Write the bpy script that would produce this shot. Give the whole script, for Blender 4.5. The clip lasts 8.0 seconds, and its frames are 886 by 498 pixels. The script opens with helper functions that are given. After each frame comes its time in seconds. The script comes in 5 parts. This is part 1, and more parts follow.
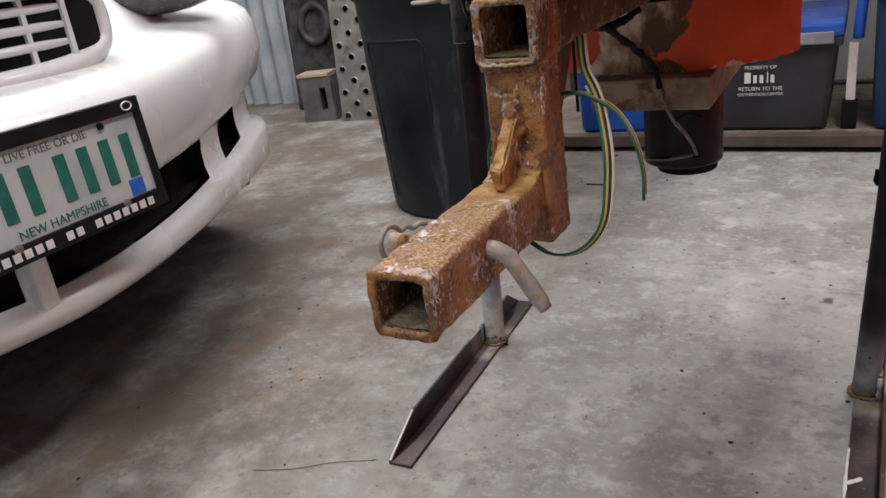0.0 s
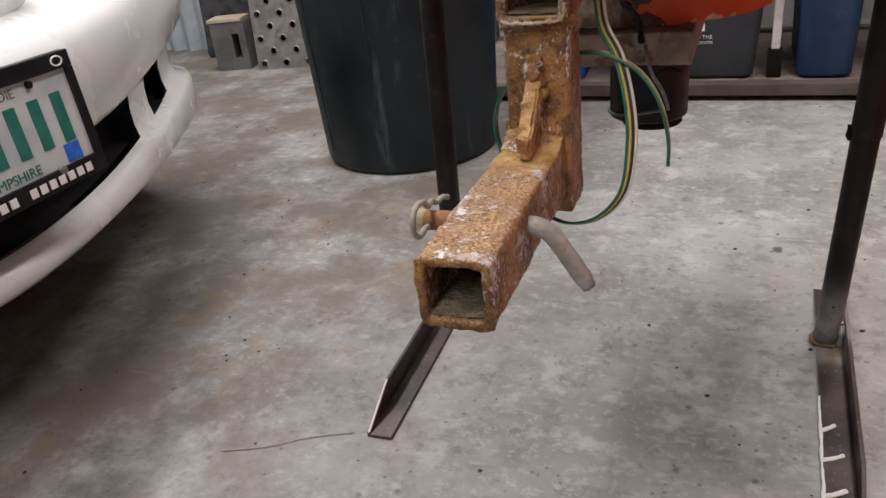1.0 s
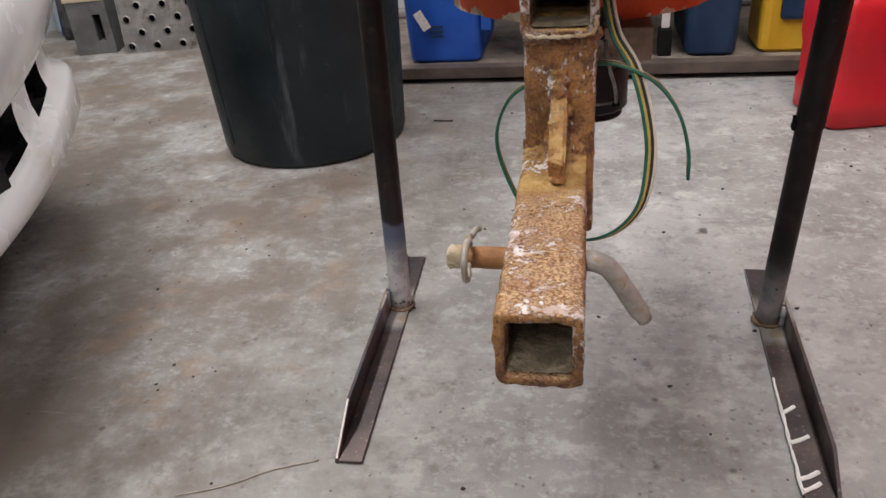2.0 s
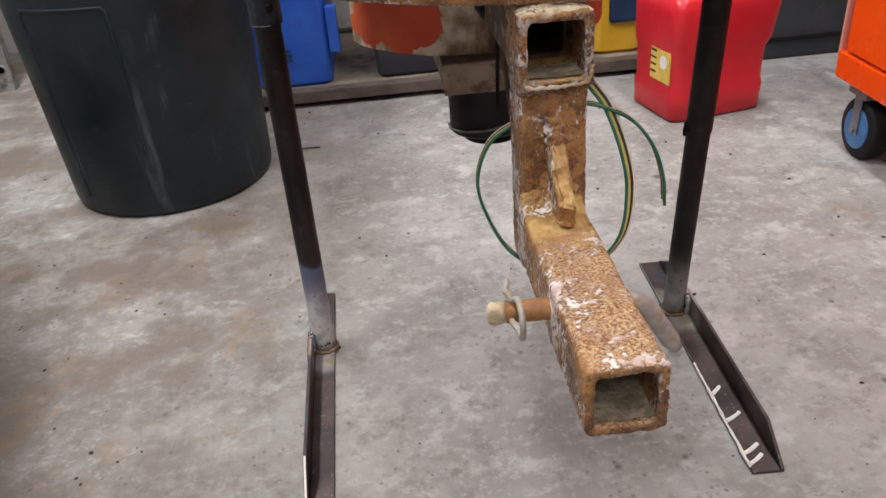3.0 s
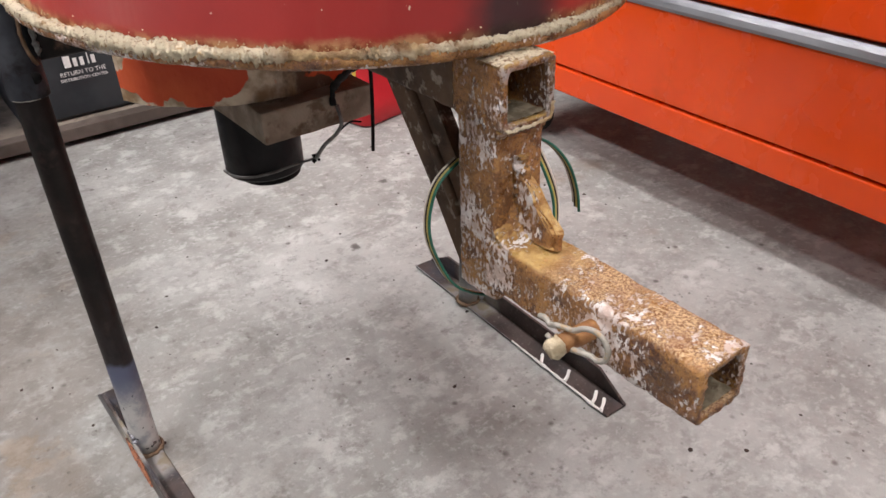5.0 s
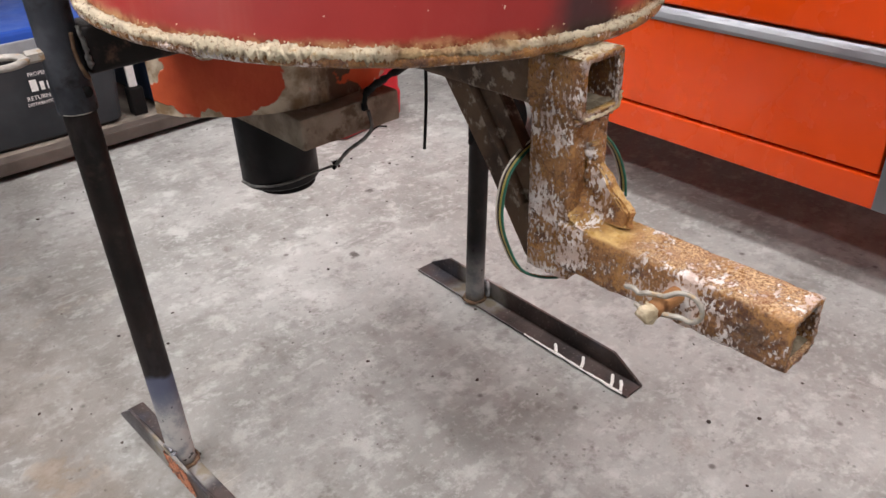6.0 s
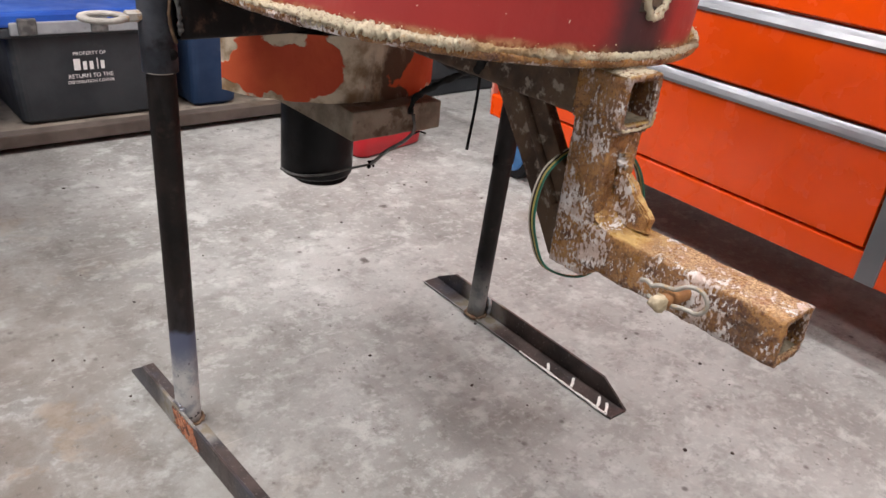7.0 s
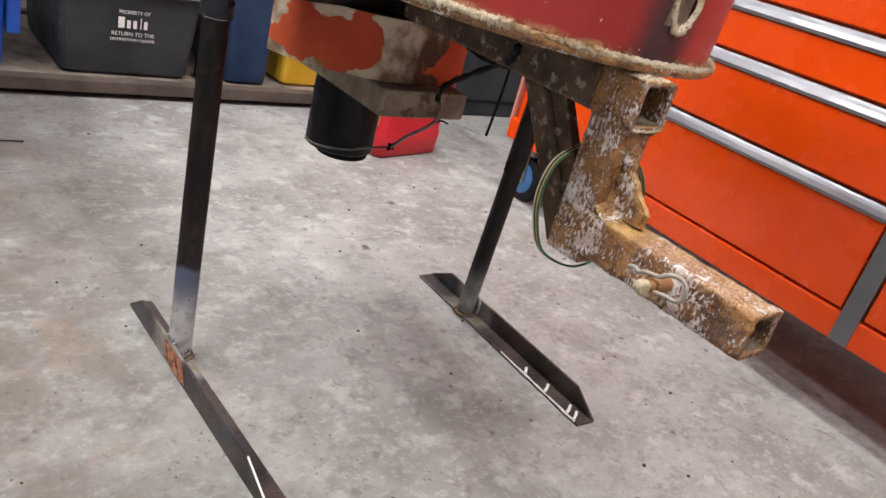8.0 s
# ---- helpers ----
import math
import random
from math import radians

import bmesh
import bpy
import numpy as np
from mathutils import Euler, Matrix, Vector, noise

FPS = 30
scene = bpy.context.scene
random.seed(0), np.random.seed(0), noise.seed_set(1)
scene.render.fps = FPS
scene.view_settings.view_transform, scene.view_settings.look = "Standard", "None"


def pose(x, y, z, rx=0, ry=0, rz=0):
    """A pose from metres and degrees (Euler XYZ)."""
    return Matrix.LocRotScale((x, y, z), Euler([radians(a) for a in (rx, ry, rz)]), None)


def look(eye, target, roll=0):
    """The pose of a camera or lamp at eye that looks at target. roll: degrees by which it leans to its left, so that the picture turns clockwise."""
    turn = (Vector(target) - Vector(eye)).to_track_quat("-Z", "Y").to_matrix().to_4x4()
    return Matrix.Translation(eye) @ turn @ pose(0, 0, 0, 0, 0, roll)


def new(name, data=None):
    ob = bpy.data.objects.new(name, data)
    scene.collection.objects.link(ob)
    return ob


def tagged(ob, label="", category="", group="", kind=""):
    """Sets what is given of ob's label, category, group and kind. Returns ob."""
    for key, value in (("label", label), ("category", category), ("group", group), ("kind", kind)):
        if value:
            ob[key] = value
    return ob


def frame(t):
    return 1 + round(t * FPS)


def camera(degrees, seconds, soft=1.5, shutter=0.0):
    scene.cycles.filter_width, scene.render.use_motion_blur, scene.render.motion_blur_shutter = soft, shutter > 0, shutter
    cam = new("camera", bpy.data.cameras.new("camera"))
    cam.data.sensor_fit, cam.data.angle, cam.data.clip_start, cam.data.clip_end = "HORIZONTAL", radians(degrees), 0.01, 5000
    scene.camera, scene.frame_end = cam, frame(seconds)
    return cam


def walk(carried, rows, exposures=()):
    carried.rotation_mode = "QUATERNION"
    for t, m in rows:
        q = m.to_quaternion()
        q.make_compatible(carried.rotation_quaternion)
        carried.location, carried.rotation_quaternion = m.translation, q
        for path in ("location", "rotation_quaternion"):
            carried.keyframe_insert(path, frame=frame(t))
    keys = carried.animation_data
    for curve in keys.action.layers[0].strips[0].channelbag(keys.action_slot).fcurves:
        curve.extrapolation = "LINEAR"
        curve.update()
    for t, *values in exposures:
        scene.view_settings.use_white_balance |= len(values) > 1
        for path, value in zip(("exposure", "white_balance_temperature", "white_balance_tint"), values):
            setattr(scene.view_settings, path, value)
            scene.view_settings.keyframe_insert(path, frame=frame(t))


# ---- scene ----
cam = camera(60.7, 8.0)
PATH = [
    (0, (0.075, 0.044, 0.667), (-0.862, 1.649, -0.072), -8.0),
    (0.5, (0.029, 0.047, 0.673), (-0.789, 1.68, -0.14), -7.4),
    (1, (-0.032, 0.051, 0.682), (-0.733, 1.696, -0.213), -6.7),
    (2.5, (-0.235, 0.097, 0.731), (-0.394, 1.819, -0.273), -4.7),
    (3, (-0.306, 0.1, 0.754), (-0.225, 1.825, -0.255), -5.0),
    (3.5, (-0.38, 0.116, 0.777), (0.012, 1.79, -0.245), -4.2),
    (4, (-0.452, 0.144, 0.797), (0.18, 1.757, -0.203), -3.4),
    (4.5, (-0.508, 0.185, 0.802), (0.345, 1.656, -0.25), -1.9),
    (6, (-0.701, 0.272, 0.807), (0.442, 1.551, -0.22), -2.1),
    (6.5, (-0.754, 0.26, 0.796), (0.461, 1.503, -0.193), 0.8),
    (7, (-0.81, 0.229, 0.782), (0.409, 1.528, -0.125), 6.4),
    (7.5, (-0.845, 0.189, 0.764), (0.397, 1.503, -0.09), 11.5),
    (8, (-0.867, 0.166, 0.737), (0.38, 1.495, -0.087), 15.8),
]
walk(cam, [(t, look(eye, target, roll)) for t, eye, target, roll in PATH],
     exposures=[(0.0, -0.48), (1.0, -0.42), (2.5, -0.26), (3.5, -0.06), (4.5, -0.02), (6.5, 0.02), (8.0, 0.04)])


# ---- world and lamps ----
world = bpy.data.worlds.new("world")
scene.world = world
world.use_nodes = True
world.node_tree.nodes["Background"].inputs[0].default_value = (0.6, 0.7, 0.9, 1)
world.node_tree.nodes["Background"].inputs[1].default_value = 0.05
LAMP_Z = 2.62
# rows of ceiling tubes: x, first and last fixture's y, watts
# the last row is an added fill for the front faces, itself out of view
TUBE_ROWS = [(-1.45, (1.0, 2.3), 108.0), (0.46, (0.8, 2.3), 56.0), (-0.45, (-2.2, -0.7), 64.0)]
for lx, ys, watts in TUBE_ROWS:
    lamp = new("tube_lamp", bpy.data.lights.new("tube_lamp", "AREA"))
    lamp.data.shape, lamp.data.size, lamp.data.size_y = "RECTANGLE", 0.24, ys[-1] - ys[0] + 1.2
    lamp.data.energy, lamp.data.color = watts, (1.0, 0.940, 0.936)
    lamp.matrix_world = pose(lx, (ys[0] + ys[-1]) / 2, LAMP_Z - 0.05)


# ---- materials ----
def graph(name):
    m = bpy.data.materials.new(name)
    m.use_nodes = True
    t = m.node_tree
    b = t.nodes["Principled BSDF"]
    co = t.nodes.new("ShaderNodeTexCoord").outputs["Object"]
    return m, t, b, co


def tex(t, co, scale, detail=4.0, rough=0.55, stretch=None):
    if stretch:
        mp = t.nodes.new("ShaderNodeMapping")
        mp.inputs["Scale"].default_value = stretch
        t.links.new(co, mp.inputs["Vector"])
        co = mp.outputs["Vector"]
    n = t.nodes.new("ShaderNodeTexNoise")
    n.inputs["Scale"].default_value, n.inputs["Detail"].default_value, n.inputs["Roughness"].default_value = scale, detail, rough
    t.links.new(co, n.inputs["Vector"])
    return n.outputs["Fac"]


def ramp(t, fac, lo, hi, a=0.0, b=1.0):
    n = t.nodes.new("ShaderNodeMapRange")
    n.interpolation_type = "SMOOTHSTEP"
    for k, v in zip((1, 2, 3, 4), (lo, hi, a, b)):
        n.inputs[k].default_value = v
    t.links.new(fac, n.inputs[0])
    return n.outputs[0]


def times(t, a, b, op="MULTIPLY"):
    n = t.nodes.new("ShaderNodeMath")
    n.operation, n.use_clamp = op, True
    for k, v in enumerate((a, b)):
        if isinstance(v, (int, float)):
            n.inputs[k].default_value = v
        else:
            t.links.new(v, n.inputs[k])
    return n.outputs[0]


def mix(t, fac, a, b):
    n = t.nodes.new("ShaderNodeMix")
    n.data_type = "RGBA"
    for k, v in ((0, fac), (6, a), (7, b)):
        if isinstance(v, tuple):
            n.inputs[k].default_value = (*v, 1)
        elif isinstance(v, (int, float)):
            n.inputs[k].default_value = v
        else:
            t.links.new(v, n.inputs[k])
    return n.outputs[2]


def bump(t, b, height, depth, strength=1.0):
    n = t.nodes.new("ShaderNodeBump")
    n.inputs["Distance"].default_value, n.inputs["Strength"].default_value = depth, strength
    t.links.new(height, n.inputs["Height"])
    t.links.new(n.outputs[0], b.inputs["Normal"])


def finish(t, b, colour, rough, metal=0.0):
    t.links.new(colour, b.inputs["Base Color"])
    if isinstance(rough, (int, float)):
        b.inputs["Roughness"].default_value = rough
    else:
        t.links.new(rough, b.inputs["Roughness"])
    b.inputs["Metallic"].default_value = metal


def simple(name, c1, c2, scale=10, rough=0.5, metal=0.0, depth=0.0004, fine=120, dirt=None, dirt_at=(0.58, 0.72), dirt_scale=6, coat=0.0):
    """Two close colours in soft patches, an optional dirt in thresholded patches, a fine relief."""
    m, t, b, co = graph(name)
    col = mix(t, ramp(t, tex(t, co, scale), 0.35, 0.65), c1, c2)
    if dirt:
        col = mix(t, times(t, ramp(t, tex(t, co, dirt_scale, 8, 0.65), *dirt_at), 0.85), col, dirt)
    rg = ramp(t, tex(t, co, scale * 2.3), 0.3, 0.7, max(rough - 0.08, 0.02), min(rough + 0.1, 1))
    finish(t, b, col, rg, metal)
    if max(c2) < 0.12:
        b.inputs["Specular IOR Level"].default_value = 0.25
    b.inputs["Coat Weight"].default_value = coat
    bump(t, b, tex(t, co, fine, 3), depth)
    return m


def rust_mat():
    m, t, b, co = graph("rusty_salted_steel")
    geo = t.nodes.new("ShaderNodeNewGeometry")
    sep = t.nodes.new("ShaderNodeSeparateXYZ")
    t.links.new(geo.outputs["Normal"], sep.inputs[0])
    place = t.nodes.new("ShaderNodeSeparateXYZ")
    t.links.new(co, place.inputs[0])
    along = times(t, place.outputs["Y"], 1.0, "ADD")
    # brown rust in patches, with maroon-black scale and bright orange bloom
    col = mix(t, ramp(t, tex(t, co, 22, 7, 0.62), 0.38, 0.60), (0.190, 0.083, 0.030), (0.420, 0.208, 0.072))
    col = mix(t, times(t, ramp(t, tex(t, co, 30, 8, 0.68), 0.53, 0.60), 0.8), col, (0.100, 0.040, 0.026))
    col = mix(t, times(t, ramp(t, tex(t, co, 70, 6, 0.66), 0.54, 0.62), 0.6), col, (0.44, 0.218, 0.058))
    up = ramp(t, sep.outputs["Z"], 0.3, 0.8)
    grit = tex(t, co, 420, 6, 0.75)
    col = mix(t, ramp(t, grit, 0.53, 0.64, 0.0, 0.5), col, (0.50, 0.29, 0.10))
    col = mix(t, ramp(t, grit, 0.37, 0.48, 0.85, 0.0), col, (0.060, 0.024, 0.013))
    # ochre dust settled on top, smooth towards the upright and grainy towards the open end
    gold = mix(t, ramp(t, tex(t, co, 46, 5, 0.6), 0.38, 0.62), (0.35, 0.185, 0.050), (0.58, 0.385, 0.145))
    grains = mix(t, ramp(t, tex(t, co, 480, 6, 0.72), 0.42, 0.58), (0.20, 0.090, 0.036), (0.62, 0.43, 0.24))
    grains = mix(t, times(t, ramp(t, tex(t, co, 38, 6, 0.62), 0.50, 0.58), 0.4), grains, (0.23, 0.105, 0.066))
    wander = times(t, along, times(t, tex(t, co, 18, 4), 0.10), "ADD")
    rear = ramp(t, wander, 0.61, 0.67)
    col = mix(t, times(t, up, ramp(t, tex(t, co, 15, 5, 0.6), 0.30, 0.48)), col, mix(t, rear, grains, gold))
    # salt: small sharp flakes, crowded in patches, running down in streaks on the upright sides
    patch = tex(t, co, 20, 5, 0.6)
    flake = tex(t, co, 270, 5, 0.64, (1, 1, 0.62))
    thick = times(t, times(t, flake, 0.5), times(t, patch, 0.5), "ADD")
    fore = ramp(t, sep.outputs["Y"], -0.9, -0.6, 0.045, 0.0)
    thick = times(t, thick, fore, "SUBTRACT")
    thick = times(t, thick, times(t, up, times(t, times(t, rear, 0.035), 0.002, "ADD")), "SUBTRACT")
    salt = ramp(t, thick, 0.532, 0.545)
    haze = times(t, ramp(t, thick, 0.50, 0.55), 0.26)
    # the mouth of the receiver is rimmed with it
    rim = times(t, times(t, ramp(t, along, 0.6505, 0.6525, 1.0, 0.0), ramp(t, along, 0.640, 0.6425)), ramp(t, place.outputs["Z"], 0.560, 0.566))
    rim = times(t, rim, ramp(t, tex(t, co, 110, 6, 0.7), 0.47, 0.56))
    salt = times(t, times(t, salt, haze, "ADD"), times(t, rim, 0.55), "ADD")
    white = mix(t, ramp(t, tex(t, co, 60, 4), 0.4, 0.6), (0.60, 0.47, 0.41), (0.86, 0.81, 0.79))
    col = mix(t, times(t, salt, 0.95), col, white)
    # a scorched smear near the open end
    v = t.nodes.new("ShaderNodeVectorMath")
    v.operation = "DISTANCE"
    t.links.new(co, v.inputs[0])
    v.inputs[1].default_value = (-0.026, -0.527, 0.440)
    smear = ramp(t, times(t, v.outputs["Value"], times(t, tex(t, co, 45, 5), 0.02), "ADD"), 0.016, 0.034, 0.6, 0.0)
    col = mix(t, smear, col, (0.045, 0.026, 0.02))
    finish(t, b, col, ramp(t, tex(t, co, 55, 5), 0.35, 0.65, 0.20, 0.58))
    h = times(t, times(t, tex(t, co, 170, 8, 0.68), 0.6), times(t, salt, 0.4), "ADD")
    bump(t, b, h, 0.0050)
    return m


def salt_mat():
    m, t, b, co = graph("salt_and_rust_crust")
    col = mix(t, ramp(t, tex(t, co, 30, 6, 0.6), 0.40, 0.60), (0.24, 0.115, 0.045), (0.60, 0.43, 0.23))
    col = mix(t, times(t, ramp(t, tex(t, co, 11, 4), 0.38, 0.50), ramp(t, tex(t, co, 200, 6, 0.72), 0.36, 0.50)), col, (0.82, 0.72, 0.53))
    finish(t, b, col, 0.9)
    bump(t, b, tex(t, co, 260, 7, 0.75), 0.005)
    return m


def drum_mat():
    m, t, b, co = graph("worn_red_drum_paint")
    col = mix(t, ramp(t, tex(t, co, 4, 5), 0.35, 0.65), (0.32, 0.022, 0.020), (0.40, 0.038, 0.033))
    streak = ramp(t, tex(t, co, 16, 5, 0.6, (1, 1, 0.12)), 0.55, 0.72)
    col = mix(t, times(t, streak, 0.35), col, (0.42, 0.12, 0.08))
    sep = t.nodes.new("ShaderNodeSeparateXYZ")
    t.links.new(co, sep.inputs[0])
    low = ramp(t, times(t, sep.outputs["Z"], times(t, tex(t, co, 24, 8, 0.65), 0.020), "SUBTRACT"), 0.0, 0.010, 1.0, 0.0)
    rusty = mix(t, ramp(t, tex(t, co, 90, 6), 0.4, 0.6), (0.20, 0.075, 0.03), (0.55, 0.36, 0.18))
    col = mix(t, times(t, low, 0.8), col, rusty)
    speck = ramp(t, tex(t, co, 110, 2, 0.5), 0.73, 0.76)
    col = mix(t, speck, col, (0.72, 0.58, 0.44))
    # soot where the receiver was welded on
    v = t.nodes.new("ShaderNodeVectorMath")
    v.operation = "DISTANCE"
    mp = t.nodes.new("ShaderNodeMapping")
    mp.inputs["Scale"].default_value = (1, 1, 0.42)
    t.links.new(co, mp.inputs["Vector"])
    t.links.new(mp.outputs["Vector"], v.inputs[0])
    v.inputs[1].default_value = (-0.006, -0.296, 0.014)
    soot = ramp(t, times(t, v.outputs["Value"], times(t, tex(t, co, 30, 5), 0.03), "ADD"), 0.034, 0.080, 1.0, 0.0)
    col = mix(t, times(t, soot, 0.9), col, (0.022, 0.018, 0.022))
    finish(t, b, col, ramp(t, tex(t, co, 12), 0.3, 0.7, 0.32, 0.5))
    bump(t, b, tex(t, co, 40, 6), 0.0008)
    return m


def peeling_mat():
    m, t, b, co = graph("peeling_orange_paint")
    bare = mix(t, ramp(t, tex(t, co, 30, 6), 0.35, 0.62), (0.26, 0.17, 0.09), (0.64, 0.55, 0.42))
    sep = t.nodes.new("ShaderNodeSeparateXYZ")
    t.links.new(co, sep.inputs[0])
    stain = times(t, ramp(t, sep.outputs["X"], -0.06, 0.0), ramp(t, sep.outputs["X"], 0.05, 0.09, 1.0, 0.0))
    bare = mix(t, times(t, stain, ramp(t, tex(t, co, 16, 7, 0.66, (1, 1, 0.5)), 0.42, 0.58)), bare, (0.085, 0.050, 0.026))
    edge = ramp(t, sep.outputs["Z"], 0.0, 0.022, -0.22, 0.0)
    n = times(t, tex(t, co, 22, 4, 0.5), 0.06, "ADD")
    mid = ramp(t, sep.outputs["X"], -0.11, -0.02, 0.10, -0.16)
    mid2 = ramp(t, sep.outputs["X"], 0.03, 0.07, 0.0, 0.34)
    rims = t.nodes.new("ShaderNodeMath")
    rims.operation = "ADD"
    t.links.new(edge, rims.inputs[0])
    t.links.new(ramp(t, sep.outputs["Z"], 0.068, 0.086, 0.0, -0.18), rims.inputs[1])
    side = t.nodes.new("ShaderNodeMath")
    side.operation = "ADD"
    t.links.new(rims.outputs[0], side.inputs[0])
    t.links.new(ramp(t, sep.outputs["X"], -0.180, -0.164, -0.24, 0.0), side.inputs[1])
    add = t.nodes.new("ShaderNodeMath")
    add.operation = "ADD"
    t.links.new(side.outputs[0], add.inputs[0])
    t.links.new(mid, add.inputs[1])
    add2 = t.nodes.new("ShaderNodeMath")
    add2.operation = "ADD"
    t.links.new(add.outputs[0], add2.inputs[0])
    t.links.new(mid2, add2.inputs[1])
    keep = ramp(t, times(t, n, add2.outputs[0], "ADD"), 0.47, 0.50)
    paint = mix(t, ramp(t, tex(t, co, 9), 0.35, 0.65), (0.50, 0.055, 0.014), (0.62, 0.10, 0.028))
    col = mix(t, keep, bare, paint)
    finish(t, b, col, 0.65)
    bump(t, b, times(t, times(t, keep, 0.4), tex(t, co, 80, 6), "ADD"), 0.0015)
    return m


DARK_SPOT = (0.060, 0.052, 0.048)
STAINS = [((0.052, 1.395), 0.014, DARK_SPOT),
          ((0.259, 1.602), 0.016, DARK_SPOT),
          ((0.262, 1.604), 0.012, DARK_SPOT),
          ((0.054, 1.390), 0.012, DARK_SPOT),
          ((-1.087, 1.464), 0.03, DARK_SPOT)]


def concrete_mat():
    m, t, b, co = graph("garage_concrete")
    col = mix(t, ramp(t, tex(t, co, 1.3, 6, 0.62), 0.36, 0.64), (0.250, 0.252, 0.240), (0.442, 0.452, 0.438))
    col = mix(t, times(t, ramp(t, tex(t, co, 8, 8, 0.68), 0.47, 0.66), 0.58), col, (0.166, 0.164, 0.154))
    col = mix(t, times(t, ramp(t, tex(t, co, 14, 7, 0.66), 0.52, 0.66), 0.55), col, (0.590, 0.613, 0.597))
    # wiped and trowelled smears
    mp = t.nodes.new("ShaderNodeMapping")
    mp.inputs["Rotation"].default_value, mp.inputs["Scale"].default_value = (0, 0, 0.6), (0.75, 1.25, 1)
    t.links.new(co, mp.inputs["Vector"])
    col = mix(t, times(t, ramp(t, tex(t, mp.outputs["Vector"], 13, 8, 0.70), 0.55, 0.63), 0.42), col, (0.182, 0.178, 0.168))
    col = mix(t, times(t, ramp(t, tex(t, mp.outputs["Vector"], 26, 7, 0.68), 0.55, 0.64), 0.45), col, (0.560, 0.577, 0.562))
    col = mix(t, times(t, ramp(t, tex(t, co, 31, 7, 0.68), 0.54, 0.64), 0.45), col, (0.186, 0.180, 0.170))
    col = mix(t, times(t, ramp(t, tex(t, co, 75, 5, 0.66), 0.54, 0.63), 0.40), col, (0.50, 0.51, 0.495))
    col = mix(t, times(t, ramp(t, tex(t, co, 2.3, 7, 0.6), 0.58, 0.70), 0.5), col, (0.225, 0.170, 0.118))
    oil = ramp(t, tex(t, co, 2.6, 9, 0.72, (1.3, 0.8, 1)), 0.60, 0.70)
    col = mix(t, times(t, oil, 0.55), col, (0.085, 0.078, 0.072))
    # single stains: place, radius, colour
    for at, size, tint in STAINS:
        v = t.nodes.new("ShaderNodeVectorMath")
        v.operation = "DISTANCE"
        t.links.new(co, v.inputs[0])
        v.inputs[1].default_value = (*at, 0.0)
        far = times(t, v.outputs["Value"], times(t, tex(t, co, 0.55 / size, 7, 0.7), size * 3.0), "ADD")
        col = mix(t, ramp(t, far, size * 1.9, size * 2.35, 0.72, 0.0), col, tint)
    # the strip beside the parked car is darker: drips, tyre dirt, and shade painted into the colour
    sep = t.nodes.new("ShaderNodeSeparateXYZ")
    t.links.new(co, sep.inputs[0])
    car_dirt_and_shade = ramp(t, sep.outputs["X"], -0.85, -0.12, 1.0, 0.0)
    grime = times(t, car_dirt_and_shade, ramp(t, tex(t, co, 4.5, 9, 0.7), 0.33, 0.58))
    col = mix(t, times(t, grime, 0.80), col, (0.115, 0.086, 0.063))
    spill = times(t, car_dirt_and_shade, ramp(t, tex(t, co, 7, 7, 0.7), 0.55, 0.64))
    col = mix(t, times(t, spill, 0.6), col, (0.19, 0.125, 0.065))
    blot = ramp(t, tex(t, co, 19, 8, 0.72), 0.57, 0.66)
    col = mix(t, times(t, blot, 0.45), col, (0.10, 0.088, 0.078))
    vo = t.nodes.new("ShaderNodeTexVoronoi")
    vo.inputs["Scale"].default_value = 19
    t.links.new(co, vo.inputs["Vector"])
    dots = times(t, ramp(t, vo.outputs["Distance"], 0.04, 0.14, 1, 0), ramp(t, tex(t, co, 5, 3), 0.50, 0.56))
    col = mix(t, times(t, dots, 0.8), col, (0.07, 0.06, 0.055))
    vo2 = t.nodes.new("ShaderNodeTexVoronoi")
    vo2.inputs["Scale"].default_value = 60
    t.links.new(co, vo2.inputs["Vector"])
    pits = times(t, ramp(t, vo2.outputs["Distance"], 0.05, 0.2, 1, 0), ramp(t, tex(t, co, 9, 3), 0.50, 0.56))
    col = mix(t, times(t, pits, 0.5), col, (0.12, 0.105, 0.098))
    for turn in (0.35, 1.2, -0.7):
        mp = t.nodes.new("ShaderNodeMapping")
        mp.inputs["Rotation"].default_value = (0, 0, turn)
        mp.inputs["Scale"].default_value = (0.6, 26, 1)
        t.links.new(co, mp.inputs["Vector"])
        scratch = times(t, ramp(t, tex(t, mp.outputs["Vector"], 3, 3, 0.5), 0.69, 0.73), ramp(t, tex(t, co, 2.2 + turn, 3), 0.52, 0.6))
        col = mix(t, times(t, scratch, 0.35), col, (0.6, 0.58, 0.56))
    col = mix(t, times(t, tex(t, co, 300, 3, 0.7), 0.22), col, (0.13, 0.12, 0.112))
    finish(t, b, col, ramp(t, tex(t, co, 3, 6), 0.3, 0.7, 0.5, 0.8))
    bump(t, b, times(t, tex(t, co, 40, 10, 0.75), times(t, pits, 0.6), "SUBTRACT"), 0.003)
    return m


